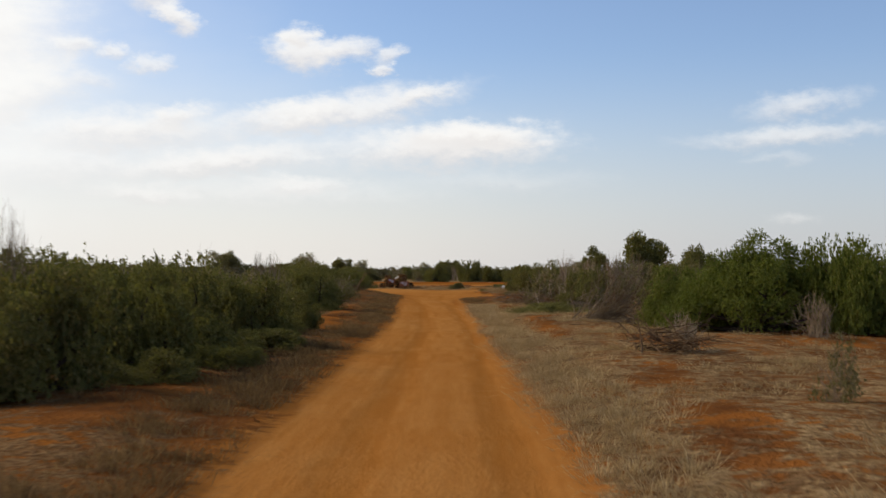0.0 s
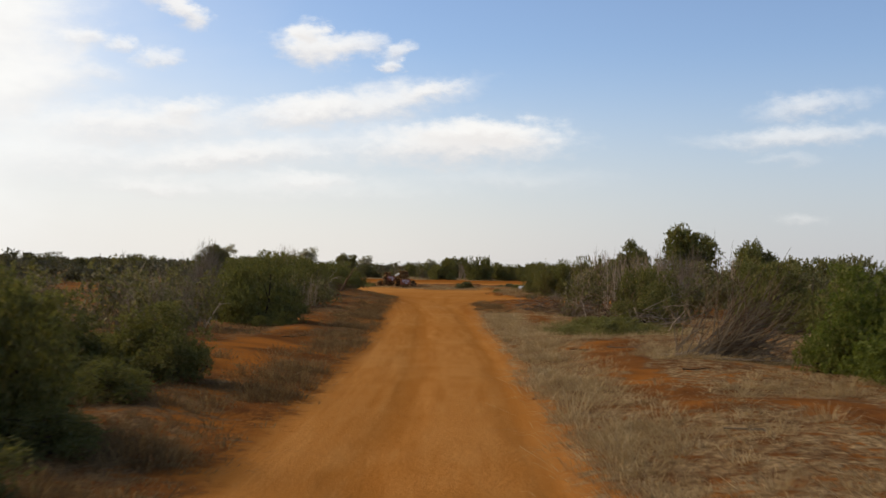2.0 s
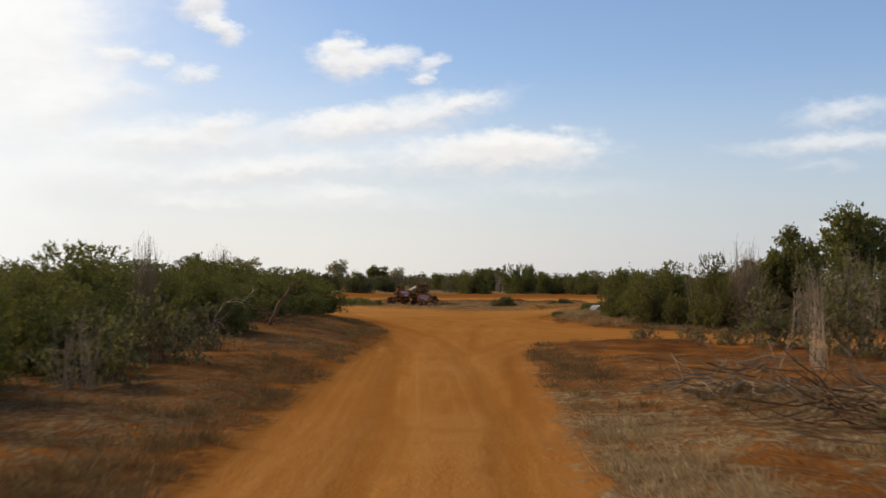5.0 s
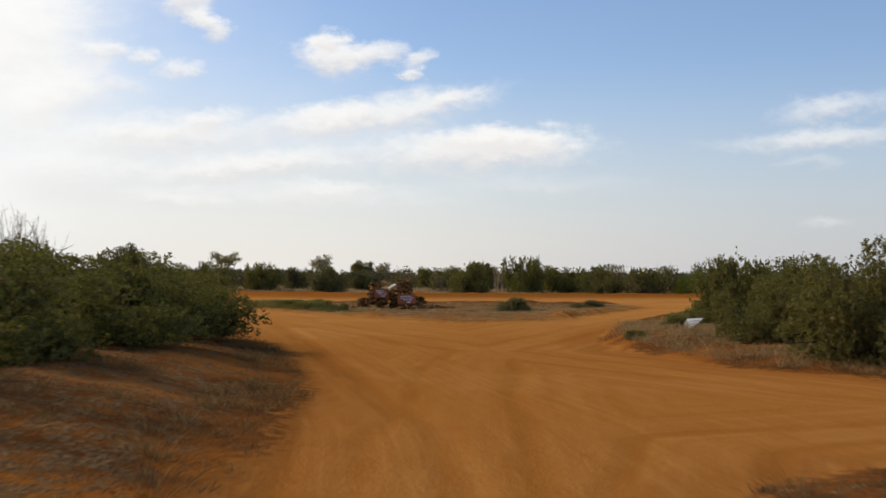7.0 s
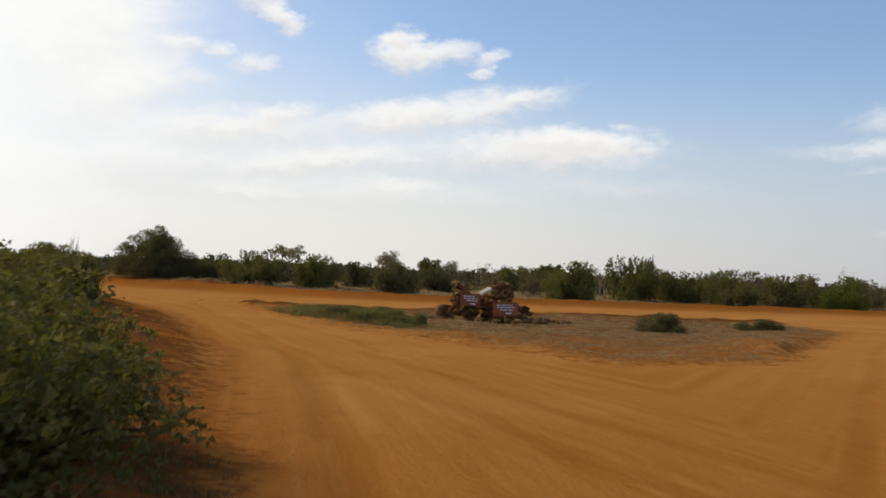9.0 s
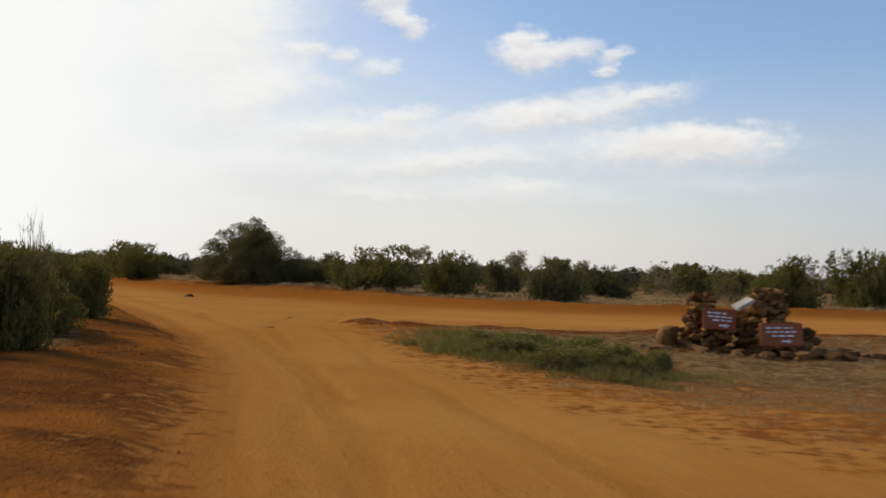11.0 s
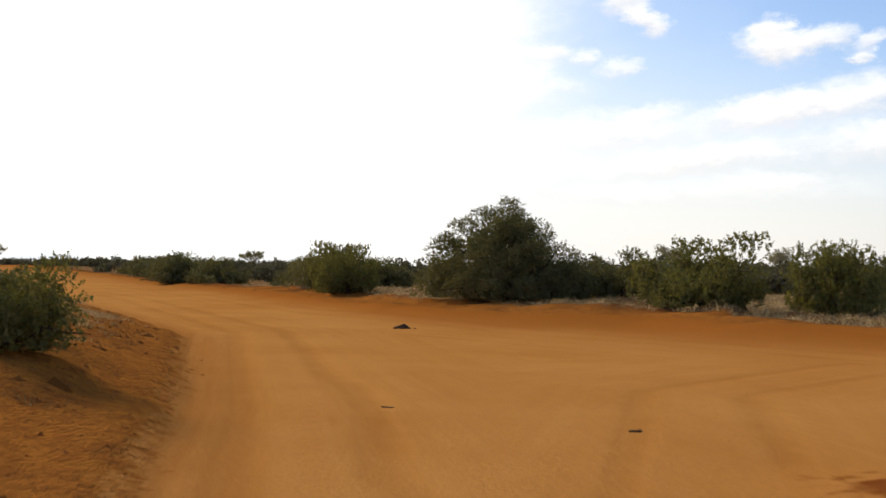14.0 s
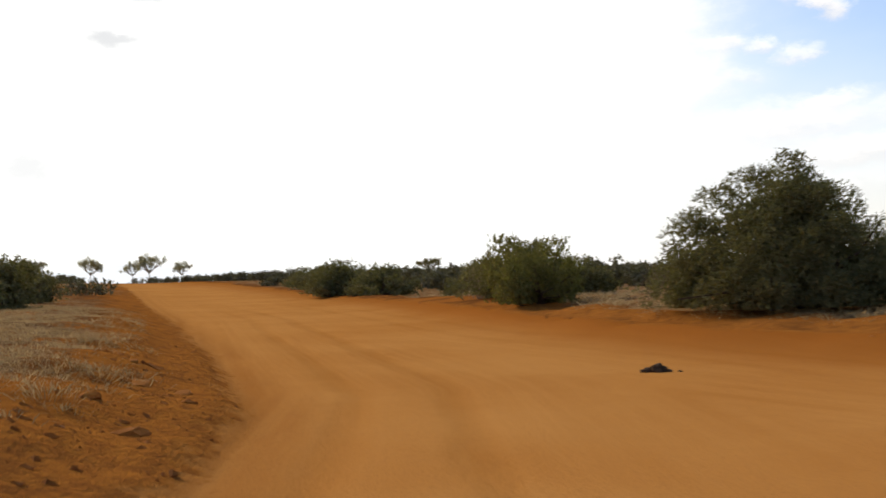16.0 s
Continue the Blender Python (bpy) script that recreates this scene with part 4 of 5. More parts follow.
# left bank before the wide road
for x, y, r, h in ((-19.9, 121.3, 1.25, 1.75), (-21.9, 125.6, 1.3, 1.75), (-29.5, 139.7, 1.15, 1.45)):
    plant(pick("near_green"), x, y, r, h)
plant("near_green0", -23.8, 130.6, 1.35, 1.6)
plant("near_fresh0", -27.6, 136.2, 0.8, 0.9)
for x, y, r, h in ((-21.3, 125.4, 0.8, 2.35), (-11.9, 92.0, 1.3, 2.6), (-12.4, 94.5, 1.0, 2.5), (-8.3, 50.5, 0.9, 2.3)):
    plant(pick("dead"), x, y, r, h)
for x, y, r, h in ((-77.0, 180.0, 2.2, 2.4), (-31.9, 141.5, 1.4, 1.3), (-27.0, 128.0, 1.6, 1.6), (-34.0, 136.0, 1.6, 1.6), (-50.4, 151.4, 2.7, 2.1), (-66.4, 170.0, 2.5, 2.3), (-70.6, 173.2, 2.0, 1.9)):
    plant(pick("mid_dark"), x, y, r, h)
# beyond the wide road
plant("great", -34.3, 170.6, 3.45, 4.1, 20)
plant("mid_dark1", -30.4, 172.8, 1.5, 2.0)
for x, y, r, h in ((-26.4, 167.8, 2.2, 2.6), (-22.4, 170.6, 1.8, 2.6)):
    plant(pick("mid_green"), x, y, r, h)
for x, y, r, h in ((-20.4, 178.0, 1.4, 2.2), (-28.6, 174.6, 1.7, 2.0), (-15.8, 166.6, 1.9, 2.4), (-13.8, 178.0, 1.9, 2.1), (-50.8, 186.4, 2.3, 2.5)):
    plant(pick("mid_dark"), x, y, r, h)
for x, y, r, h in ((-45.7, 178.6, 1.7, 2.65), (-47.6, 180.5, 1.4, 2.3), (-3.5, 170.4, 2.0, 3.05), (1.2, 177.4, 2.1, 3.6), (5.5, 180.0, 2.4, 2.6), (8.6, 176.0, 2.0, 2.9), (13.5, 180.0, 2.2, 2.7), (-8.2, 200.0, 2.3, 2.6), (-4.6, 212.0, 2.3, 2.5)):
    plant(pick("mid_green"), x, y, r, h)
for x, y, r, h in ((-76.0, 207.0, 3.2, 2.7), (-58.2, 194.8, 1.6, 2.15), (-71.0, 204.0, 2.4, 2.3), (-84.0, 216.0, 3.0, 2.5), (-98.0, 231.0, 3.2, 2.6), (-112.0, 246.0, 3.2, 2.5)):
    plant(pick("mid_dark"), x, y, r, h)
# bare and half-bare growth among them
for x, y, r, h in ((10.6, 181.0, 2.2, 3.0), (15.5, 183.5, 2.2, 3.2), (19.5, 186.0, 2.2, 3.4), (24.0, 189.0, 2.2, 3.4), (27.5, 186.5, 2.2, 3.1), (-1.0, 182.0, 2.2, 2.9), (-18.5, 186.0, 2.2, 3.0)):
    plant(pick("poles"), x, y, r, h)
for x, y, r, h in ((12.0, 178.5, 2.0, 2.4), (21.5, 186.5, 2.2, 2.7), (30.0, 194.0, 2.4, 2.9), (-6.6, 176.0, 1.8, 2.2), (-10.5, 186.0, 2.2, 2.5), (-42.5, 182.0, 1.6, 1.9), (-53.5, 187.5, 1.8, 2.0), (-20.0, 180.0, 1.6, 2.0)):
    plant(pick("scrub"), x, y, r, h)
for x, y, r, h in ((18.0, 181.0, 1.9, 2.9), (26.0, 187.0, 2.0, 3.0), (34.0, 192.0, 2.4, 3.4)):
    plant(pick("near_fresh"), x, y, r, h, label="bright green rounded bush beyond the graded road")
# second row behind
for x, y, r, h in ((-38.5, 181.0, 2.4, 2.3), (-30.0, 186.0, 2.6, 2.4), (-2.0, 190.0, 2.6, 2.6), (3.5, 187.0, 2.4, 2.7), (10.0, 190.0, 2.8, 2.9), (17.0, 186.0, 2.6, 2.8), (22.0, 192.0, 2.8, 2.7), (28.0, 190.0, 2.8, 2.8), (-55.0, 200.0, 2.6, 2.2), (-64.0, 207.0, 2.6, 2.3)):
    plant(pick("mid_dark"), x, y, r, h)
# lone trees on the plain
plant("acacia0", -124.6, 598.0, 7.6, 12.6)
plant("acacia2", -407.0, 496.0, 6.0, 13.4)
plant("acacia0", -422.0, 500.0, 4.0, 10.5)
plant("acacia1", -266.0, 504.7, 4.8, 8.4)
plant("acacia2", -375.7, 437.5, 4.6, 10.8)
plant("acacia0", -407.7, 516.0, 4.2, 9.8)
plant("acacia1", -233.0, 298.0, 5.0, 5.7)
for x, y, r, h in ((-102.6, 763.0, 9.0, 14.0), (-60.0, 700.0, 6.0, 9.0), (-24.0, 720.0, 5.5, 8.0)):
    plant(pick("bare"), x, y, r, h)
for x, y, r, h in ((-73.4, 708.6, 6.5, 9.6), (-10.3, 695.6, 5.5, 8.8), (-4.3, 697.0, 5.5, 9.0)):
    plant(pick("tree"), x, y, r, h, label="dark domed tree far on the plain")


def far_bushland():
    """All the countless bushes towards the horizon, one mesh."""
    rng = np.random.default_rng(77)
    verts, total = [], 0
    spots = []
    for near, far, count in ((20, 60, 260), (60, 200, 520), (200, 600, 1300), (600, 1500, 1500)):
        d = rng.uniform(near, far, count * 3)
        a = rng.uniform(-1.25, 0.75, count * 3)
        x, y = -12 + d * np.sin(a), 110 + d * np.cos(a)
        if near < 60:
            continue
        e = edge_distance(x, y)
        ok = (e > np.where(y > 150, 20.0, 9.0) + 0.02 * d) & (value_noise(x, y, 14.0 + d * 0.05) > np.where(d < 220, 0.52, 0.36))
        ok &= ~((np.abs(x + 34) < 7) & (np.abs(y - 171) < 8))
        spots += list(zip(x[ok][:count], y[ok][:count], d[ok][:count]))
    # thickets beside the first track
    for side, count in ((-1, 330), (1, 300)):
        y = rng.uniform(-40, 125, count)
        x = side * rng.uniform(13, 130, count)
        e = edge_distance(x, y)
        spots += [(p, q, 60.0) for p, q, s in zip(x, y, e) if s > 4]
    # both sides of the wide road as it runs off
    for k in range(170):
        t = rng.random() ** 0.8
        cx, cy = -62 - 300 * t, 186 + 252 * t
        off = rng.choice((-1, 1)) * rng.uniform(11, 45)
        x, y = cx + 0.64 * off, cy + 0.77 * off
        if edge_distance(np.array([x]), np.array([y]))[0] > 3.0:
            spots.append((x, y, 110.0 + 200 * t))
    for x, y, d in spots:
        tall = rng.random() < 0.12
        r = rng.uniform(1.2, 2.6) * (1 + d / 900)
        h = rng.uniform(0.62, 0.98) * (1.85 + 0.0060 * d) * (1.25 if tall else 1.0)
        if x > 12 and y < 125:
            h *= 1.22
        if y > 150 and x < -0.75 * (y - 100):
            h *= 0.8
        n = int(np.clip(330 - d * 0.7, 30, 280))
        size = 0.06 * (1 + d / 110)
        _, at, way = lobed_crown(rng, 6, n, 0.65)
        v, _ = leaves(rng, at * (r, r, h), way, size, 3, 2.0)
        verts.append(v + (x, y, height_at(x, y)))
    verts = np.concatenate(verts)
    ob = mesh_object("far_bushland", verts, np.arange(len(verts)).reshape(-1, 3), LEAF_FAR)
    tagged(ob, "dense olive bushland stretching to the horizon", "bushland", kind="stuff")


far_bushland()


def far_hills():
    """Faint hills on the horizon, a plain backdrop whose pale glow stands in for haze."""
    rng = np.random.default_rng(4)
    a = np.radians(np.linspace(-62, -36, 90))
    rise = 0
    for centre, wide, tall in ((-52.0, 3.4, 46.0), (-46.5, 2.6, 66.0), (-41.5, 2.2, 40.0), (-57.0, 4.0, 60.0)):
        rise = rise + tall * np.exp(-(((np.degrees(a) - centre) / wide) ** 2))
    rise = rise + rng.uniform(0, 2.5, len(a))
    x, y = 4300 * np.sin(a), 4300 * np.cos(a)
    verts = np.concatenate([np.stack([x, y, np.full(len(a), -20.0)], -1), np.stack([x, y, rise], -1), np.stack([x * 1.08, y * 1.08, rise * 0 - 20.0], -1)])
    n = len(a)
    k = np.arange(n - 1)
    quads = np.concatenate([np.stack([k, k + 1, k + 1 + n, k + n], -1), np.stack([k + n, k + n + 1, k + 2 * n + 1, k + 2 * n], -1)])

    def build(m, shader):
        # even pale emission instead of lit slopes: the haze is in this colour
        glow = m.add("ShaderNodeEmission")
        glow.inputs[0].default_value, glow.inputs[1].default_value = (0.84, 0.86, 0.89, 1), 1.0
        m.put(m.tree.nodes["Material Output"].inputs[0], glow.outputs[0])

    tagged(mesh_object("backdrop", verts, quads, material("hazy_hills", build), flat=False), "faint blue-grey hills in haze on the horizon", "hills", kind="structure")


far_hills()


def grass(name, label, mat, count, area, seed, low, high, test, blades=12, spread=0.09, width=0.005, flat=1.25):
    """Tufts of thin bent blades over part of the plan, each tuft of its own size, one mesh."""
    rng = np.random.default_rng(seed)
    x, y = rng.uniform(area[0], area[1], count), rng.uniform(area[2], area[3], count)
    keep = test(rng, x, y)
    x, y = x[keep], y[keep]
    bulk = np.exp(rng.normal(0, 0.5, len(x)))
    tall = rng.uniform(low, high, len(x)) * np.sqrt(bulk)
    times = np.clip(np.round(blades * bulk), 3, blades * 4).astype(int)
    x, y, tall, bulk = (np.repeat(v, times) for v in (x, y, tall, bulk))
    m = len(x)
    a = rng.uniform(0, 2 * np.pi, m)
    off = np.abs(rng.normal(0, spread, m)) * np.sqrt(bulk)
    x, y = x + np.cos(a) * off, y + np.sin(a) * off
    z = surface(x, y)
    a = a + rng.normal(0, 0.6, m)
    lean = np.abs(rng.normal(flat * 0.6, 0.5, m)) + flat * 0.5 * off / spread
    tall = tall * rng.uniform(0.4, 1.1, m)
    out = np.stack([np.cos(a), np.sin(a), np.zeros(m)], -1) * tall[:, None]
    rise = np.array([0, 0, 1.0]) * tall[:, None]
    b = rng.uniform(0, 2 * np.pi, m)
    side = np.stack([np.cos(b), np.sin(b), np.zeros(m)], -1) * rng.uniform(0.6, 1.4, (m, 1)) * width
    root = np.stack([x, y, z - 0.01], -1)
    mid = root + out * lean[:, None] * 0.35 + rise * 0.62
    tip = root + out * (lean[:, None] * 1.0 + 0.1) + rise * (1.0 - 0.35 * np.minimum(lean, 1.8))[:, None]
    verts = np.stack([root - side * 0.7, root + side * 0.7, mid + side, mid - side, tip], 1).reshape(-1, 3)
    i = np.arange(m)[:, None] * 5
    ob = mesh_object(name, verts, np.concatenate([i + (0, 1, 2), i + (0, 2, 3), i + (3, 2, 4)]), mat)
    return tagged(ob, label, "grass", kind="stuff")


def verge_test(rng, x, y):
    """Thick beside the track, with bare red patches further off."""
    e = beside_road(x, y)
    bare = sum(np.exp(-((line_distance(x, y, line) / 0.75) ** 2)) for line in BARE)
    band = np.exp(-(((e - 0.6) / np.where(x > 0, 0.65, 0.6)) ** 2)) * (0.25 + 1.4 * smooth(value_noise(x, y, 0.9), 0.3, 0.8))
    wide = smooth(value_noise(x + 3, y, 1.5), 0.42, 0.78) * smooth(value_noise(x, y + 7, 4.1), 0.2, 0.6) * np.exp(-e / np.where(x > 0, 4.5, 3.2)) * np.where(x > 0, 1.0, 0.45) * (1 - np.minimum(bare, 1))
    return (e > 0.02) & (rng.random(len(x)) < np.maximum(band * (1 - 0.6 * np.minimum(bare, 1)), wide))


grass("dry_grass", "straw-coloured dry grass tufts along the track", STRAW, 9500, (0.5, 9, 6, 60), 21, 0.08, 0.20, verge_test, 26, 0.11, 0.0036, 1.1)
grass("dry_grass", "matted grey-brown grass litter beside the track", DULLSTRAW, 13000, (0.5, 9, 6, 60), 31, 0.05, 0.13, verge_test, 20, 0.15, 0.0036, 1.8)
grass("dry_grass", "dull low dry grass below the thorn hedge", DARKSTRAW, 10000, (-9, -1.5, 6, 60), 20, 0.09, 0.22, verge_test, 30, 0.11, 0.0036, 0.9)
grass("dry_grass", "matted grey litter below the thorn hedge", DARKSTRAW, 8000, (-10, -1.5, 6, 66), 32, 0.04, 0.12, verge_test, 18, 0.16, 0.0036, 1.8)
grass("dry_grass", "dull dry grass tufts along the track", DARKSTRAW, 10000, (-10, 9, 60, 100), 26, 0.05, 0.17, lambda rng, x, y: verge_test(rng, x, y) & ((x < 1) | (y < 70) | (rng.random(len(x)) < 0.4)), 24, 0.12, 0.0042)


def bank_test(rng, x, y):
    e = beside_road(x, y)
    p = np.exp(-np.maximum(e, 0) / 5.0) * (0.05 + 1.1 * smooth(value_noise(x, y, 1.5), 0.35, 0.75))
    p = np.where(y > 102, p * 0.07, p)
    return (e > 0.35) & (rng.random(len(x)) < p)


def plain_test(rng, x, y):
    e = beside_road(x, y)
    return (e > 2.4) & (rng.random(len(x)) < 0.25 + 0.8 * value_noise(x, y, 2.2))


def left_test(rng, x, y):
    e = beside_road(x, y)
    return (e > 1.3) & (rng.random(len(x)) < smooth(e + 1.2 * value_noise(x, y, 0.8), 1.6, 3.2) * (0.35 + 0.8 * value_noise(x, y, 1.4)))


grass("dry_grass", "matted dry grass on the roadside bank", DARKSTRAW, 15000, (-36, -3, 70, 150), 22, 0.05, 0.15, bank_test, 22, 0.13, 0.0042)
grass("dry_grass", "pale matted dry grass behind the bank of the wide road", DULLSTRAW, 14000, (-75, -31, 142, 176), 27, 0.06, 0.16, left_test, 22, 0.17, 0.0050, 1.5)
grass("dry_grass", "short pale dry grass beyond the graded road", STRAW, 26000, (-75, 25, 160, 205), 23, 0.12, 0.3, lambda rng, x, y: plain_test(rng, x, y) & (y - 160 > -0.75 * (x + 40)), 7, 0.15, 0.010)


def island_test(rng, x, y):
    inside = fence_distance(x, y, ISLAND)
    return (inside < -0.2) & (rng.random(len(x)) < 0.35 + 0.6 * value_noise(x, y, 1.5))


grass("dry_grass", "thin grey-brown dry grass on the traffic island", DULLSTRAW, 11000, (-21, 8, 111, 145), 24, 0.04, 0.12, island_test, 12, 0.14, 0.0055)


def green_test(rng, x, y):
    d = line_distance(x, y, [(-14.2, 133.2), (-12.3, 129.6), (-10.4, 126.8)]) / 2.1
    return rng.random(len(x)) < (1.1 - d) * (0.3 + 1.2 * smooth(value_noise(x, y, 1.3), 0.25, 0.75))


grass("green_grass", "low green weeds on the traffic island", GREENGRASS, 7000, (-17, -7, 123, 137), 25, 0.12, 0.32, green_test, 22, 0.14, 0.005, 1.0)
grass("dry_grass", "dry straw litter at the foot of the bushes", DULLSTRAW, 5200, (1.6, 8.5, 85, 106), 29, 0.08, 0.22, lambda rng, x, y: (beside_road(x, y) > 0.5) & (rng.random(len(x)) < 0.15 + 0.8 * value_noise(x, y, 1.2)), 13, 0.14, 0.005)
grass("green_grass", "low olive weeds and grass beside cut brushwood", GREENGRASS, 900, (1.8, 5.2, 43.6, 49.5), 28, 0.14, 0.34, lambda rng, x, y: rng.random(len(x)) < 1.1 * np.exp(-np.hypot((x - 3.4) / 1.2, (y - 46.4) / 1.9) ** 2), 14, 0.12, 0.006)


# ---------------------------------------------------------------- stones
def rock_mesh(name, seed, rough=0.25, fine=1):
    bm = bmesh.new()
    bmesh.ops.create_icosphere(bm, subdivisions=fine, radius=0.5)
    rng = random.Random(seed)
    for v in bm.verts:
        v.co *= 1 + rng.uniform(-rough, rough) * (0.5 if fine > 1 else 1.0) + (0.35 * noise.noise(v.co * 3 + Vector((seed, 0, 0))) if fine > 1 else 0.0)
        v.co = Vector((max(-0.42, min(0.42, v.co.x)), max(-0.42, min(0.42, v.co.y)), max(-0.36, min(0.36, v.co.z))))
    me = bpy.data.meshes.new(name)
    bm.to_mesh(me)
    bm.free()
    return me


def stone_shapes(mat, count=7, seed=3, rough=0.25, fine=1):
    made = []
    for k in range(count):
        me = rock_mesh("stone", seed + k, rough, fine)
        me.materials.append(mat)
        made.append(me)
    return made


LAVA = stone_shapes(STONE, 9, 3, 0.34)


def part(name, me, parent, m, label=""):
    ob = new(name, me)
    ob.parent = parent
    ob.matrix_basis = m
    return tagged(ob, label)


def box_mesh(name, sx, sy, sz, mat, bevel=0.02, seed=0, skew=0.0):
    bm = bmesh.new()
    bmesh.ops.create_cube(bm, size=1.0)
    rng = random.Random(seed)
    for v in bm.verts:
        v.co = Vector((v.co.x * sx * (1 + rng.uniform(-skew, skew)), v.co.y * sy, v.co.z * sz * (1 + rng.uniform(-skew, skew))))
    bmesh.ops.bevel(bm, geom=bm.edges[:], offset=bevel, segments=2, affect="EDGES")
    me = bpy.data.meshes.new(name)
    bm.to_mesh(me)
    bm.free()
    me.materials.append(mat)
    return me


def build_cairn(x, y, turn):
    """Stone signpost: two heaps of rough lava stones with painted slabs leaning on them."""
    z = height_at(x, y)
    cairn = new("stone_cairn")
    cairn.matrix_basis = pose(x, y, z, 0, 0, turn)
    tagged(cairn, "cairn of rough brown lava stones with two painted direction slabs", "cairn")
    rng = random.Random(8)
    rock_like = rock_mesh("stone", 77, 0.22, 2)
    rock_like.materials.append(STONE)

    def heap(cx, cy, base, top, rise, count, size):
        for k in range(count):
            h = (k / count) ** 1.15 * rise
            r = base + (top - base) * h / rise
            a = rng.uniform(0, 2 * math.pi)
            d = r * (0.55 + 0.45 * rng.random())
            s = size * rng.uniform(0.7, 1.3)
            m = pose(cx + d * math.cos(a), cy + d * math.sin(a) * 0.7, h + s * 0.25, rng.uniform(-25, 25), rng.uniform(-25, 25), rng.uniform(0, 360))
            part("stone", rng.choice(LAVA), cairn, m @ Matrix.Diagonal((s * 1.25, s * 1.0, s * 0.75, 1)))

    heap(0.40, 0.2, 0.80, 0.36, 1.60, 210, 0.27)
    heap(-1.30, 0.25, 0.66, 0.26, 1.45, 140, 0.27)
    heap(-0.45, 0.3, 0.72, 0.4, 1.0, 80, 0.28)
    heap(1.25, 0.2, 0.55, 0.2, 0.6, 34, 0.32)
    for k in range(90):
        a, d = rng.uniform(0, 2 * math.pi), rng.uniform(0.8, 2.5)
        s = rng.uniform(0.12, 0.46)
        m = pose(d * math.cos(a) * 1.25 + 0.2, d * math.sin(a) * 0.6 - 0.25, s * 0.2, rng.uniform(-20, 20), rng.uniform(-20, 20), rng.uniform(0, 360))
        part("stone", rng.choice(LAVA), cairn, m @ Matrix.Diagonal((s * 1.3, s, s * 0.8, 1)))
    part("stone", rock_like, cairn, pose(-2.15, 0.3, 0.30, 12, -18, 30) @ Matrix.Diagonal((0.66, 0.5, 0.95, 1)))

    def slab(sx, sz, px, py, pz, tilt, roll, arrow, seed):
        board = part("sign_slab", box_mesh("sign_slab", sx, 0.09, sz, SLAB, 0.025, seed, 0.05), cairn, pose(px, py, pz, tilt, roll, 0), "flat stone slab painted red-brown with white writing")
        for row, (w, off) in enumerate(((0.62, -0.05), (0.70, 0.0), (0.55, 0.06))):
            spread = -w / 2 * sx
            while spread < w / 2 * sx - 0.05:
                wide = min(rng.uniform(0.08, 0.2), w / 2 * sx - spread)
                bar = box_mesh("lettering", wide, 0.006, 0.045, WHITEPAINT, 0.002)
                part("lettering", bar, board, pose(spread + wide / 2 + off, -0.049, sz * (0.27 - 0.17 * row)), "unreadable white painted writing")
                spread += wide + 0.045
        me = bpy.data.meshes.new("arrow")
        s = arrow
        pts = [(-0.13, -0.025), (0.02, -0.025), (0.02, -0.06), (0.13, 0.0), (0.02, 0.06), (0.02, 0.025), (-0.13, 0.025)]
        n = len(pts)
        v = [(s * a, -0.052, b) for a, b in pts] + [(s * a, -0.046, b) for a, b in pts]
        f = [tuple(range(n)), tuple(range(2 * n - 1, n - 1, -1))] + [(k, n + k, n + (k + 1) % n, (k + 1) % n) for k in range(n)]
        me.from_pydata(v, [], f)
        me.materials.append(WHITEPAINT)
        part("arrow", me, board, pose(0.12 * s, 0, -sz * 0.30), "white painted arrow")

    slab(0.84, 0.54, -0.98, -0.62, 0.9, -12, 3, 1, 1)
    slab(1.05, 0.6, 0.5, -0.95, 0.58, -14, -2, 1, 2)
    part("top_slab", box_mesh("top_slab", 0.5, 0.4, 0.09, PALESTONE, 0.02, 5, 0.08), cairn, pose(-0.33, -0.25, 1.3, 12, -30, 10), "pale flat stone slab")


build_cairn(-7.3, 136.2, 8)


def stone(x, y, s, mat_shapes, label, name="stone"):
    ob = new(name, random.choice(mat_shapes))
    ob.matrix_basis = pose(x, y, height_at(x, y) + s * (0.12 if name == "stone" else -0.05), random.uniform(-15, 15), random.uniform(-15, 15), random.uniform(0, 360)) @ Matrix.Diagonal((s * 1.3, s, s * (0.8 if name == "stone" else 0.5), 1))
    return tagged(ob, label, "stone" if name == "stone" else "clod", "" if name == "stone" else "clods on the road bank")


PALE = stone_shapes(PALESTONE, 3, 40)
CLODS = stone_shapes(CLOD, 5, 50, 0.25, 2)
stone(3.2, 106.0, 0.22, PALE, "small pale whitish stone on the red bank")


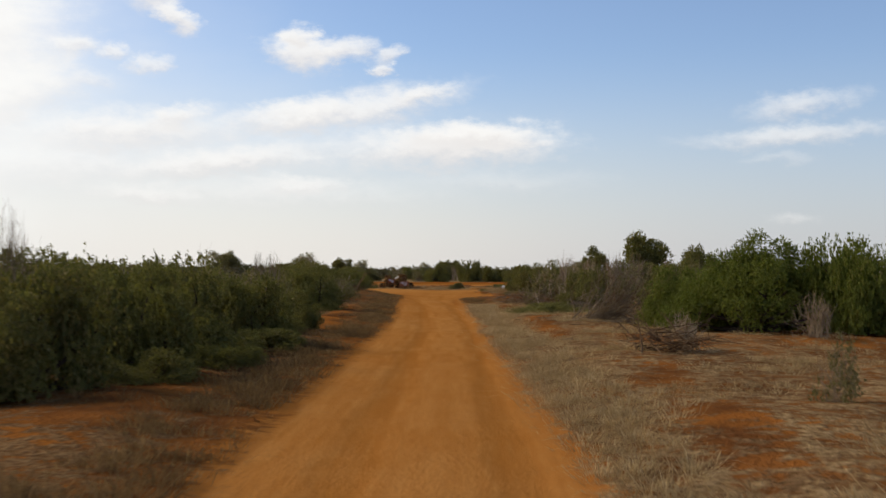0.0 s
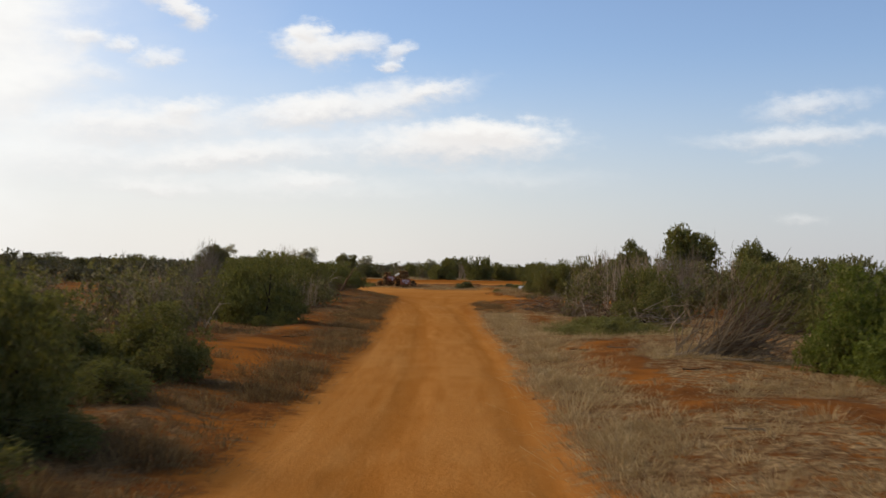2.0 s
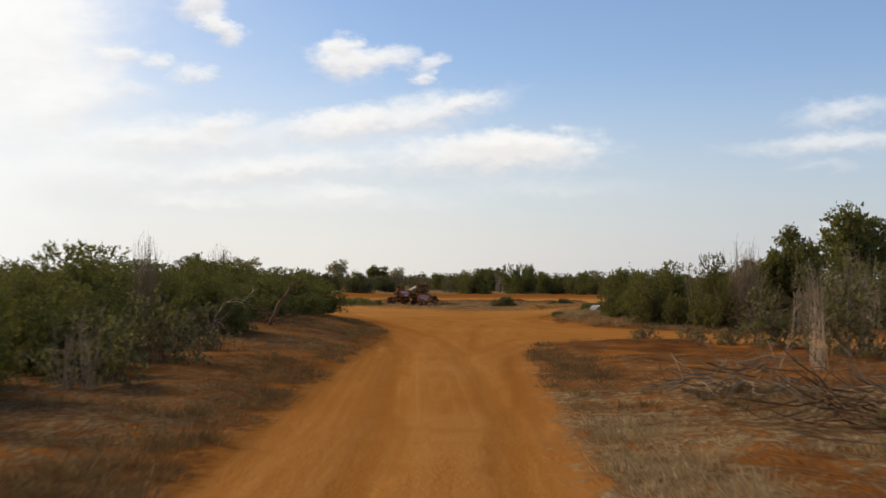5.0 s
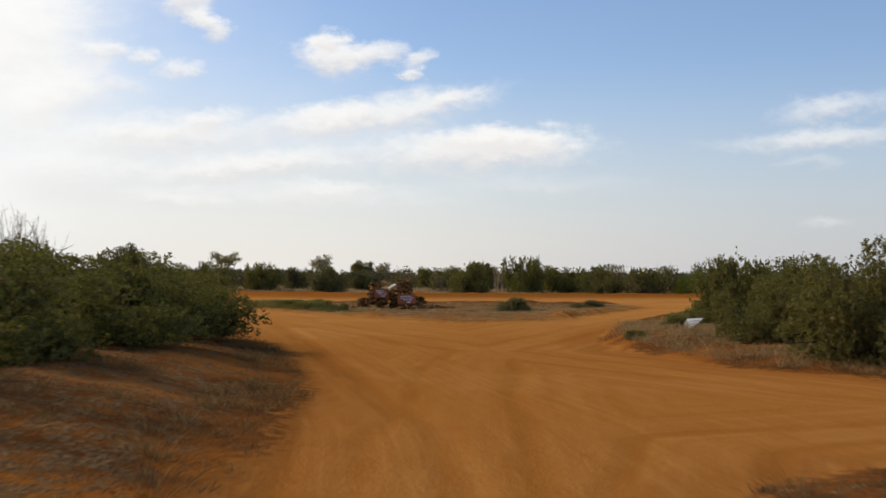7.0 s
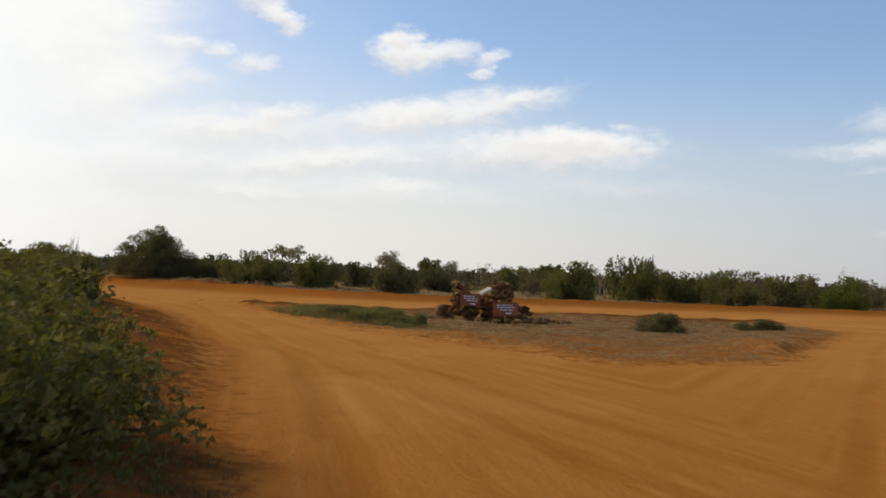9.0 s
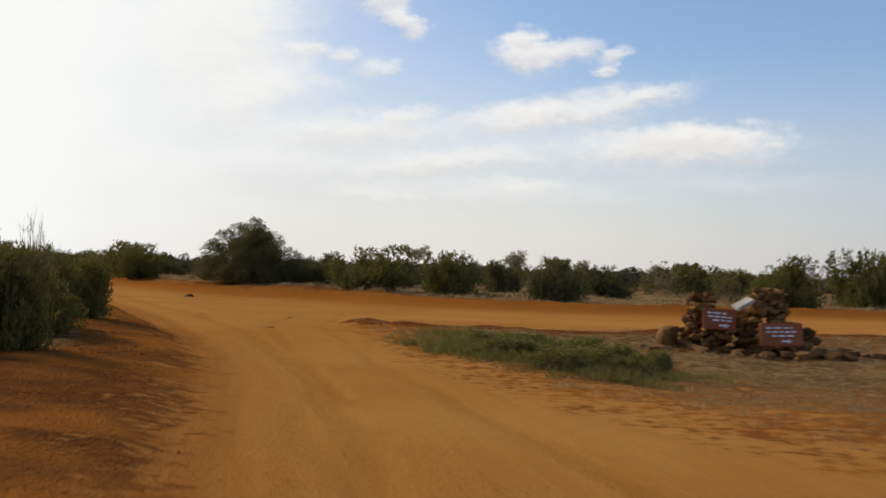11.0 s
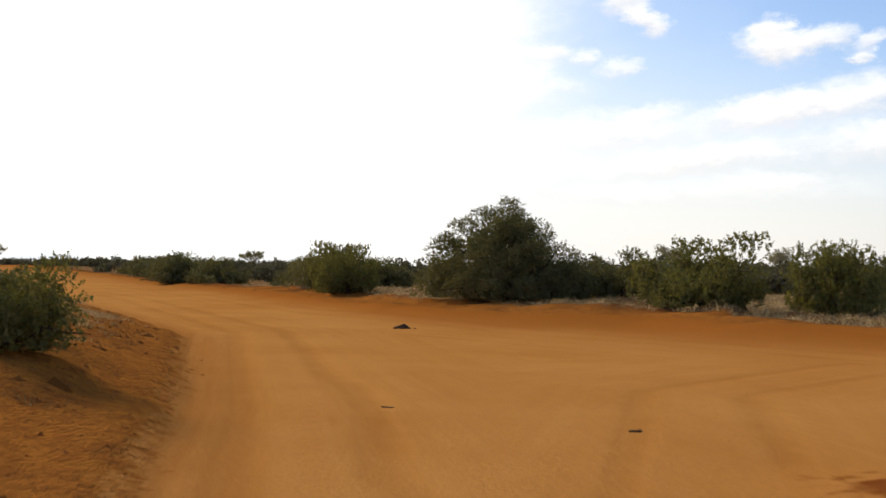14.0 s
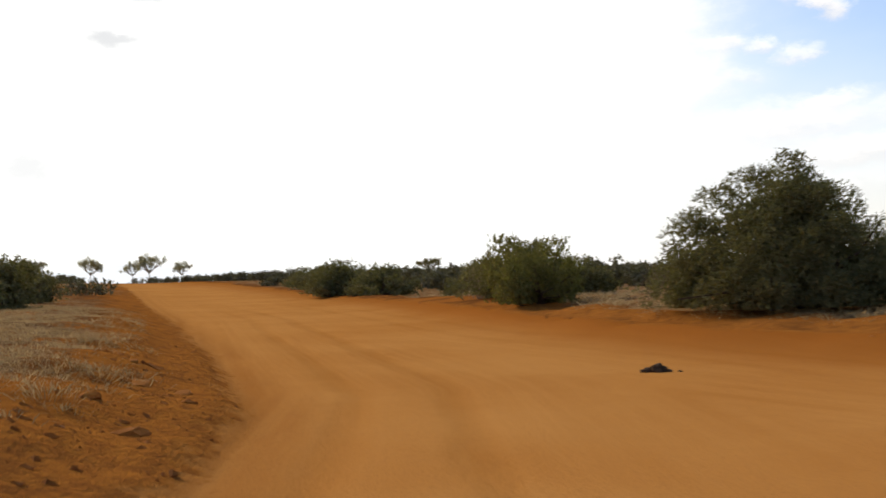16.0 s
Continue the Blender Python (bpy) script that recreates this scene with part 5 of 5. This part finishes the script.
def painted_board(x, y, turn):
    """A pointed pale board leaning back on the bank, with worn white lettering."""
    board = new("direction_board")
    board.matrix_basis = pose(x, y, height_at(x, y) + 0.02, -58, 0, turn) @ Matrix.Diagonal((0.54, 0.54, 0.9, 1))
    outline = [(-0.30, 0.14), (-0.42, 0.30), (-0.36, 0.55), (0.44, 0.62), (0.40, 0.52), (0.06, 0.04), (-0.04, -0.02)]
    n = len(outline)
    me = bpy.data.meshes.new("slab")
    me.from_pydata([(a, -0.03, b) for a, b in outline] + [(a, 0.03, b) for a, b in outline], [], [tuple(range(n)), tuple(range(2 * n - 1, n - 1, -1))] + [(k, n + k, n + (k + 1) % n, (k + 1) % n) for k in range(n)])
    me.materials.append(BOARD)
    part("slab", me, board, pose(0, 0, 0))
    for text, px, pz, size in (("TSAVO", -0.27, 0.30, 0.17),):
        data = bpy.data.curves.new("word", "FONT")
        data.body, data.size, data.extrude, data.space_character = text, size, 0.004, 1.05
        data.materials.append(WHITEPAINT)
        part("word", data, board, pose(px, -0.036, pz, 90, 0, 0), "white painted capital letters")
    for k in range(7):
        part("lettering", box_mesh("lettering", 0.075, 0.008, 0.12, WHITEPAINT, 0.003), board, pose(-0.29 + 0.103 * k, -0.034, 0.49 + 0.008 * k), "worn white painted lettering")
    part("lettering", box_mesh("lettering", 0.24, 0.008, 0.035, WHITEPAINT, 0.003), board, pose(0.08, -0.034, 0.22), "worn white painted lettering")
    tagged(board, "pale pointed board with white painted lettering leaning on the bank", "sign")


painted_board(3.55, 98.8, -24)


def dung_heap(x, y):
    heap = new("dung_heap")
    heap.matrix_basis = pose(x, y, height_at(x, y), 0, 0, 30)
    tagged(heap, "dark clump of dung lying on the sandy road", "dung")
    shapes = stone_shapes(DUNG, 4, 60, 0.22, 2)
    for a, b, c, s in ((0, 0, 0.08, 0.36), (0.15, 0.02, 0.07, 0.28), (-0.16, 0.03, 0.06, 0.26), (0.05, 0.06, 0.16, 0.26), (-0.27, -0.03, 0.04, 0.18), (0.28, -0.05, 0.03, 0.17), (0.02, -0.11, 0.05, 0.22), (0.5, -0.14, 0.02, 0.12)):
        part("lump", random.choice(shapes), heap, pose(a * 0.75, b * 0.8, c * 0.55, random.uniform(-20, 20), random.uniform(-20, 20), random.uniform(0, 360)) @ Matrix.Diagonal((s * 0.8, s * 0.65, s * 0.6, 1)))


dung_heap(-33.4, 159.5)


# ---------------------------------------------------------------- dead wood and clods
def branch_heap(x, y, r, h, count, seed, mat, label):
    """A tangled heap of cut branches."""
    rng = np.random.default_rng(seed)
    thing = new("brushwood")
    thing.matrix_basis = pose(x, y, height_at(x, y) - 0.02)
    for _ in range(count):
        a, b = rng.uniform(0, 2 * np.pi), rng.uniform(0, 2 * np.pi)
        d = r * np.sqrt(rng.random()) * 0.8
        z = h * rng.random() * (1 - (d / r) ** 2) + 0.02
        way = np.array([np.cos(b), np.sin(b), rng.normal(0, 0.25)])
        t = rng.uniform(0.006, 0.018)
        paths = []
        pts = bent(rng, (d * np.cos(a), d * np.sin(a), z), way, rng.uniform(0.5, 1.2) * r, 0.22)
        paths.append((pts, np.linspace(t, t * 0.35, len(pts))))
        for _ in range(2):
            twig = bent(rng, pts[rng.integers(1, 4)], way + rng.normal(0, 0.6, 3), rng.uniform(0.25, 0.5) * r, 0.2, 4)
            paths.append((twig, np.linspace(t * 0.5, t * 0.2, 4)))
        v, f = tubes(paths, 4)
        v[:, 2] = np.maximum(v[:, 2], 0.01)
        mesh_object("branch", v, f, mat, thing)
    return tagged(thing, label, "branches", "brushwood heaps beside the track")


branch_heap(4.2, 23.4, 0.85, 0.5, 90, 1, TWIG, "tangled heap of brown dead branches on red earth")
branch_heap(4.9, 37.0, 1.0, 0.4, 45, 2, DEADWOOD, "grey dead brushwood lying beside the track")
for x, y, r, h, seed in ((2.7, 62.0, 1.1, 0.5, 3), (3.6, 59.2, 1.1, 0.5, 4), (4.2, 56.4, 1.3, 0.6, 5), (4.5, 52.4, 1.3, 0.65, 6), (5.0, 49.4, 1.3, 0.65, 7)):
    branch_heap(x, y, r, h, 60, seed, DEADWOOD if seed % 2 else TWIG, "low heap of grey-brown cut brushwood")
branch_heap(-7.0, 78.4, 0.9, 0.45, 35, 8, TWIG, "brown broken branches below a green hedge")
branch_heap(-41.6, 178.4, 0.6, 0.35, 25, 9, BARK, "small dark heap of dead wood on straw-coloured grass")


def snag(x, y, height, seed, lean, mat, label, thick=0.05, forks=4):
    """A gnarled dead stem with a few broken limbs."""
    rng = np.random.default_rng(seed)
    trunk = bent(rng, (0, 0, -0.05), (lean[0], lean[1], 1.0), height, 0.18, 6)
    thing = new("dead_snag")
    thing.matrix_basis = pose(x, y, height_at(x, y))
    mesh_object("trunk", *tubes([(trunk, np.linspace(thick, thick * 0.45, 6))], 6), mat, thing, False)
    for _ in range(forks):
        at = trunk[rng.integers(2, 6)]
        pts = bent(rng, at, (lean[0] + rng.normal(0, 0.7), lean[1] + rng.normal(0, 0.7), rng.uniform(0.1, 0.9)), height * rng.uniform(0.3, 0.6), 0.25)
        mesh_object("limb", *tubes([(pts, np.linspace(thick * 0.5, thick * 0.12, len(pts)))], 5), mat, thing, False)
    return tagged(thing, label, "dead wood", "dead stems")


snag(3.5, 22.5, 0.7, 1, (0.15, 0.0), TWIG, "brown gnarled dead stem standing in a branch heap", 0.024, 6)
snag(4.75, 23.9, 0.7, 2, (-0.2, 0.0), PALEWOOD, "pale forked dead stem in a branch heap", 0.022)
snag(-8.3, 78.2, 1.25, 3, (0.5, 0.1), PALEWOOD, "pale leaning dead branches before a green hedge", 0.02, 9)
snag(-8.6, 78.9, 1.15, 4, (0.45, 0.0), DEADWOOD, "thin leaning dead branches before a green hedge", 0.02, 6)
snag(-7.1, 78.0, 1.15, 5, (0.55, 0.1), TWIG, "broken thick dead limb before a green hedge", 0.07, 6)
snag(-40.4, 175.7, 0.6, 6, (0.6, 0.0), BARK, "short dark dead stump on dry grass", 0.06, 3)
snag(-39.4, 176.0, 0.6, 7, (-0.4, 0.0), BARK, "short dark dead stump on dry grass", 0.05, 2)
snag(-7.4, 72.0, 1.3, 8, (0.8, 0.1), PALEWOOD, "pale dead branches at the edge of a hedge", 0.018, 8)
snag(-6.6, 42.9, 0.8, 10, (0.6, 0.1), PALEWOOD, "white bleached dead stem among dry brush", 0.022, 4)
snag(9.2, 33.0, 1.2, 9, (-0.3, -0.2), PALEWOOD, "pale bare stems in front of a leafy bush", 0.02, 6)


def lying_log(x, y, length, thick, turn, mat, label, seed):
    rng = np.random.default_rng(seed)
    pts = bent(rng, (-length / 2, 0, thick), (1, 0, 0), length, 0.08, 6)
    pts = [np.array([p[0], p[1], thick * 0.9 + 0.02 * rng.random()]) for p in pts]
    paths = [(pts, np.linspace(thick, thick * 0.5, 6))]
    for _ in range(2):
        at = pts[rng.integers(2, 5)]
        paths.append((bent(rng, at, (0.8, rng.normal(0, 0.6), 0.25), length * 0.35, 0.15), np.linspace(thick * 0.5, thick * 0.15, 5)))
    v, f = tubes(paths, 6)
    ob = mesh_object("fallen_branch", v, f, mat, flat=False)
    ob.matrix_basis = pose(x, y, height_at(x, y), 0, 0, turn)
    return tagged(ob, label, "branch", "fallen branches")


lying_log(3.7, 36.2, 1.1, 0.035, 15, PALEWOOD, "pale bleached branch lying on bare earth", 1)
lying_log(4.6, 35.6, 1.4, 0.03, -10, DEADWOOD, "grey fallen branch on bare earth", 2)
lying_log(3.6, 50.4, 0.9, 0.025, 40, PALEWOOD, "pale bleached stick on a brushwood heap", 10)
lying_log(4.8, 47.6, 1.1, 0.025, -20, PALEWOOD, "pale bleached stick among weeds and brushwood", 11)
lying_log(3.3, 54.0, 0.8, 0.02, 70, PALEWOOD, "pale bleached stick beside a brushwood heap", 12)
snag(3.5, 51.2, 0.8, 12, (-0.3, 0.0), PALEWOOD, "pale dead stick standing in cut brushwood", 0.02, 2)
snag(5.3, 47.2, 0.7, 13, (0.2, 0.1), PALEWOOD, "pale forked dead stem among weeds", 0.02, 3)
lying_log(-9.0, 49.5, 0.9, 0.03, 30, PALEWOOD, "white bleached branch among dry brush", 3)
lying_log(6.2, 14.8, 0.8, 0.025, 8, DEADWOOD, "grey fallen branch on dry grass", 4)
lying_log(-7.7, 77.2, 1.2, 0.03, -35, DEADWOOD, "thin curved dead branch on the red bank", 5)
lying_log(-21.75, 141.5, 0.16, 0.015, 20, BARK, "small broken stick lying on the sandy road", 6)
lying_log(-20.2, 135.5, 0.22, 0.012, 5, BARK, "thin stick lying on the sandy road", 7)
lying_log(-25.2, 142.3, 0.2, 0.012, 0, BARK, "thin stick lying on the sandy road", 8)
for x, y, size, turn, seed in ((2.2, 39.0, 0.7, 12, 20), (3.0, 38.4, 0.9, -8, 21), (3.4, 33.6, 0.6, 30, 22), (2.6, 27.0, 0.5, -25, 23), (-4.2, 41.5, 0.6, 40, 24), (-5.6, 72.8, 1.0, 35, 25), (-4.6, 74.5, 0.7, -20, 26), (1.6, 73.8, 0.8, 10, 27), (2.6, 75.0, 0.6, -30, 28)):
    lying_log(x, y, size, 0.014, turn, DEADWOOD if seed % 2 else TWIG, "thin dry stick lying on the verge", seed)
lying_log(5.4, 91.0, 0.8, 0.03, 60, PALEWOOD, "pale dead limb under a green bush", 9)

for x, y, size in ((-34.9, 149.6, 0.9), (-36.4, 151.9, 0.5), (-36.2, 150.2, 0.6), (-37.4, 152.8, 0.5), (-38.0, 152.6, 0.6), (-39.6, 153.9, 0.35), (-35.2, 148.6, 0.28), (-33.2, 145.6, 0.25), (-34.4, 147.4, 0.22), (-29.9, 144.8, 0.15), (-28.9, 144.4, 0.12), (-41.0, 154.9, 0.3), (-42.9, 177.6, 0.35), (-22.6, 134.4, 0.2), (-26.4, 140.4, 0.22), (2.4, 79.3, 0.1)):
    stone(x, y, size * 0.5, CLODS, "crumbly clod of dug red earth on the road bank", "earth_clod")


def crumbs(count, area, seed, low, high, label, test):
    """Countless small clods along the banks and road edges, one mesh."""
    rng = np.random.default_rng(seed)
    x, y = rng.uniform(area[0], area[1], count), rng.uniform(area[2], area[3], count)
    keep = rng.random(count) < test(x, y, beside_road(x, y))
    x, y = x[keep], y[keep]
    z = surface(x, y)
    m = len(x)
    size = rng.uniform(low, high, (m, 1)) * (1 + 1.2 * (rng.random((m, 1)) > 0.95))
    ring = np.arange(4) * np.pi / 2 + rng.uniform(0, np.pi, (m, 1)) + rng.uniform(-0.4, 0.4, (m, 4))
    reach = size * rng.uniform(0.7, 1.3, (m, 4))
    rim = np.stack([x[:, None] + reach * np.cos(ring), y[:, None] + reach * np.sin(ring), z[:, None] - 0.2 * size + 0 * ring], -1)
    tip = np.stack([x + size[:, 0] * rng.uniform(-0.3, 0.3, m), y + size[:, 0] * rng.uniform(-0.3, 0.3, m), z + size[:, 0] * rng.uniform(0.12, 0.4, m)], -1)
    verts = np.concatenate([rim, tip[:, None]], 1).reshape(-1, 3)
    i = np.arange(m)[:, None] * 5
    ob = mesh_object("earth_crumbs", verts, np.concatenate([i + (k, (k + 1) % 4, 4) for k in range(4)]), CRUMB)
    tagged(ob, label, "clods", kind="stuff")


crumbs(60000, (-70, 12, 5, 190), 90, 0.012, 0.05, "small crumbs of red earth along the road edges",
       lambda x, y, e: np.exp(-(((e - 0.4) / 0.7) ** 2)) * 0.35 + 0.8 * np.exp(-((line_distance(x, y, BERM) / 0.6) ** 2)))
crumbs(110000, (-46, -12, 108, 162), 91, 0.010, 0.038, "crumbly red earth and litter on the bank of the wide road",
       lambda x, y, e: (x + y * 0.62 < 62) * np.exp(-(((e - 1.0) / 0.9) ** 2)) * smooth(value_noise(x, y, 0.9), 0.1, 0.8))
crumbs(24000, (-66, 12, 158, 190), 92, 0.02, 0.07, "crumbly crest of the graded bank beyond the wide road",
       lambda x, y, e: (fence_distance(x, y, ISLAND) > 5) * np.exp(-((line_distance(x, y, ROAD_NORTH) / 0.7) ** 2)) * smooth(value_noise(x, y, 1.1), 0.2, 0.8))
crumbs(9000, (-46, -18, 122, 162), 93, 0.04, 0.11, "rough lumps of red earth on the bank of the wide road",
       lambda x, y, e: (x + y * 0.62 < 62) * np.exp(-(((e - 1.6) / 0.9) ** 2)) * smooth(value_noise(x, y, 1.4), 0.3, 0.8))
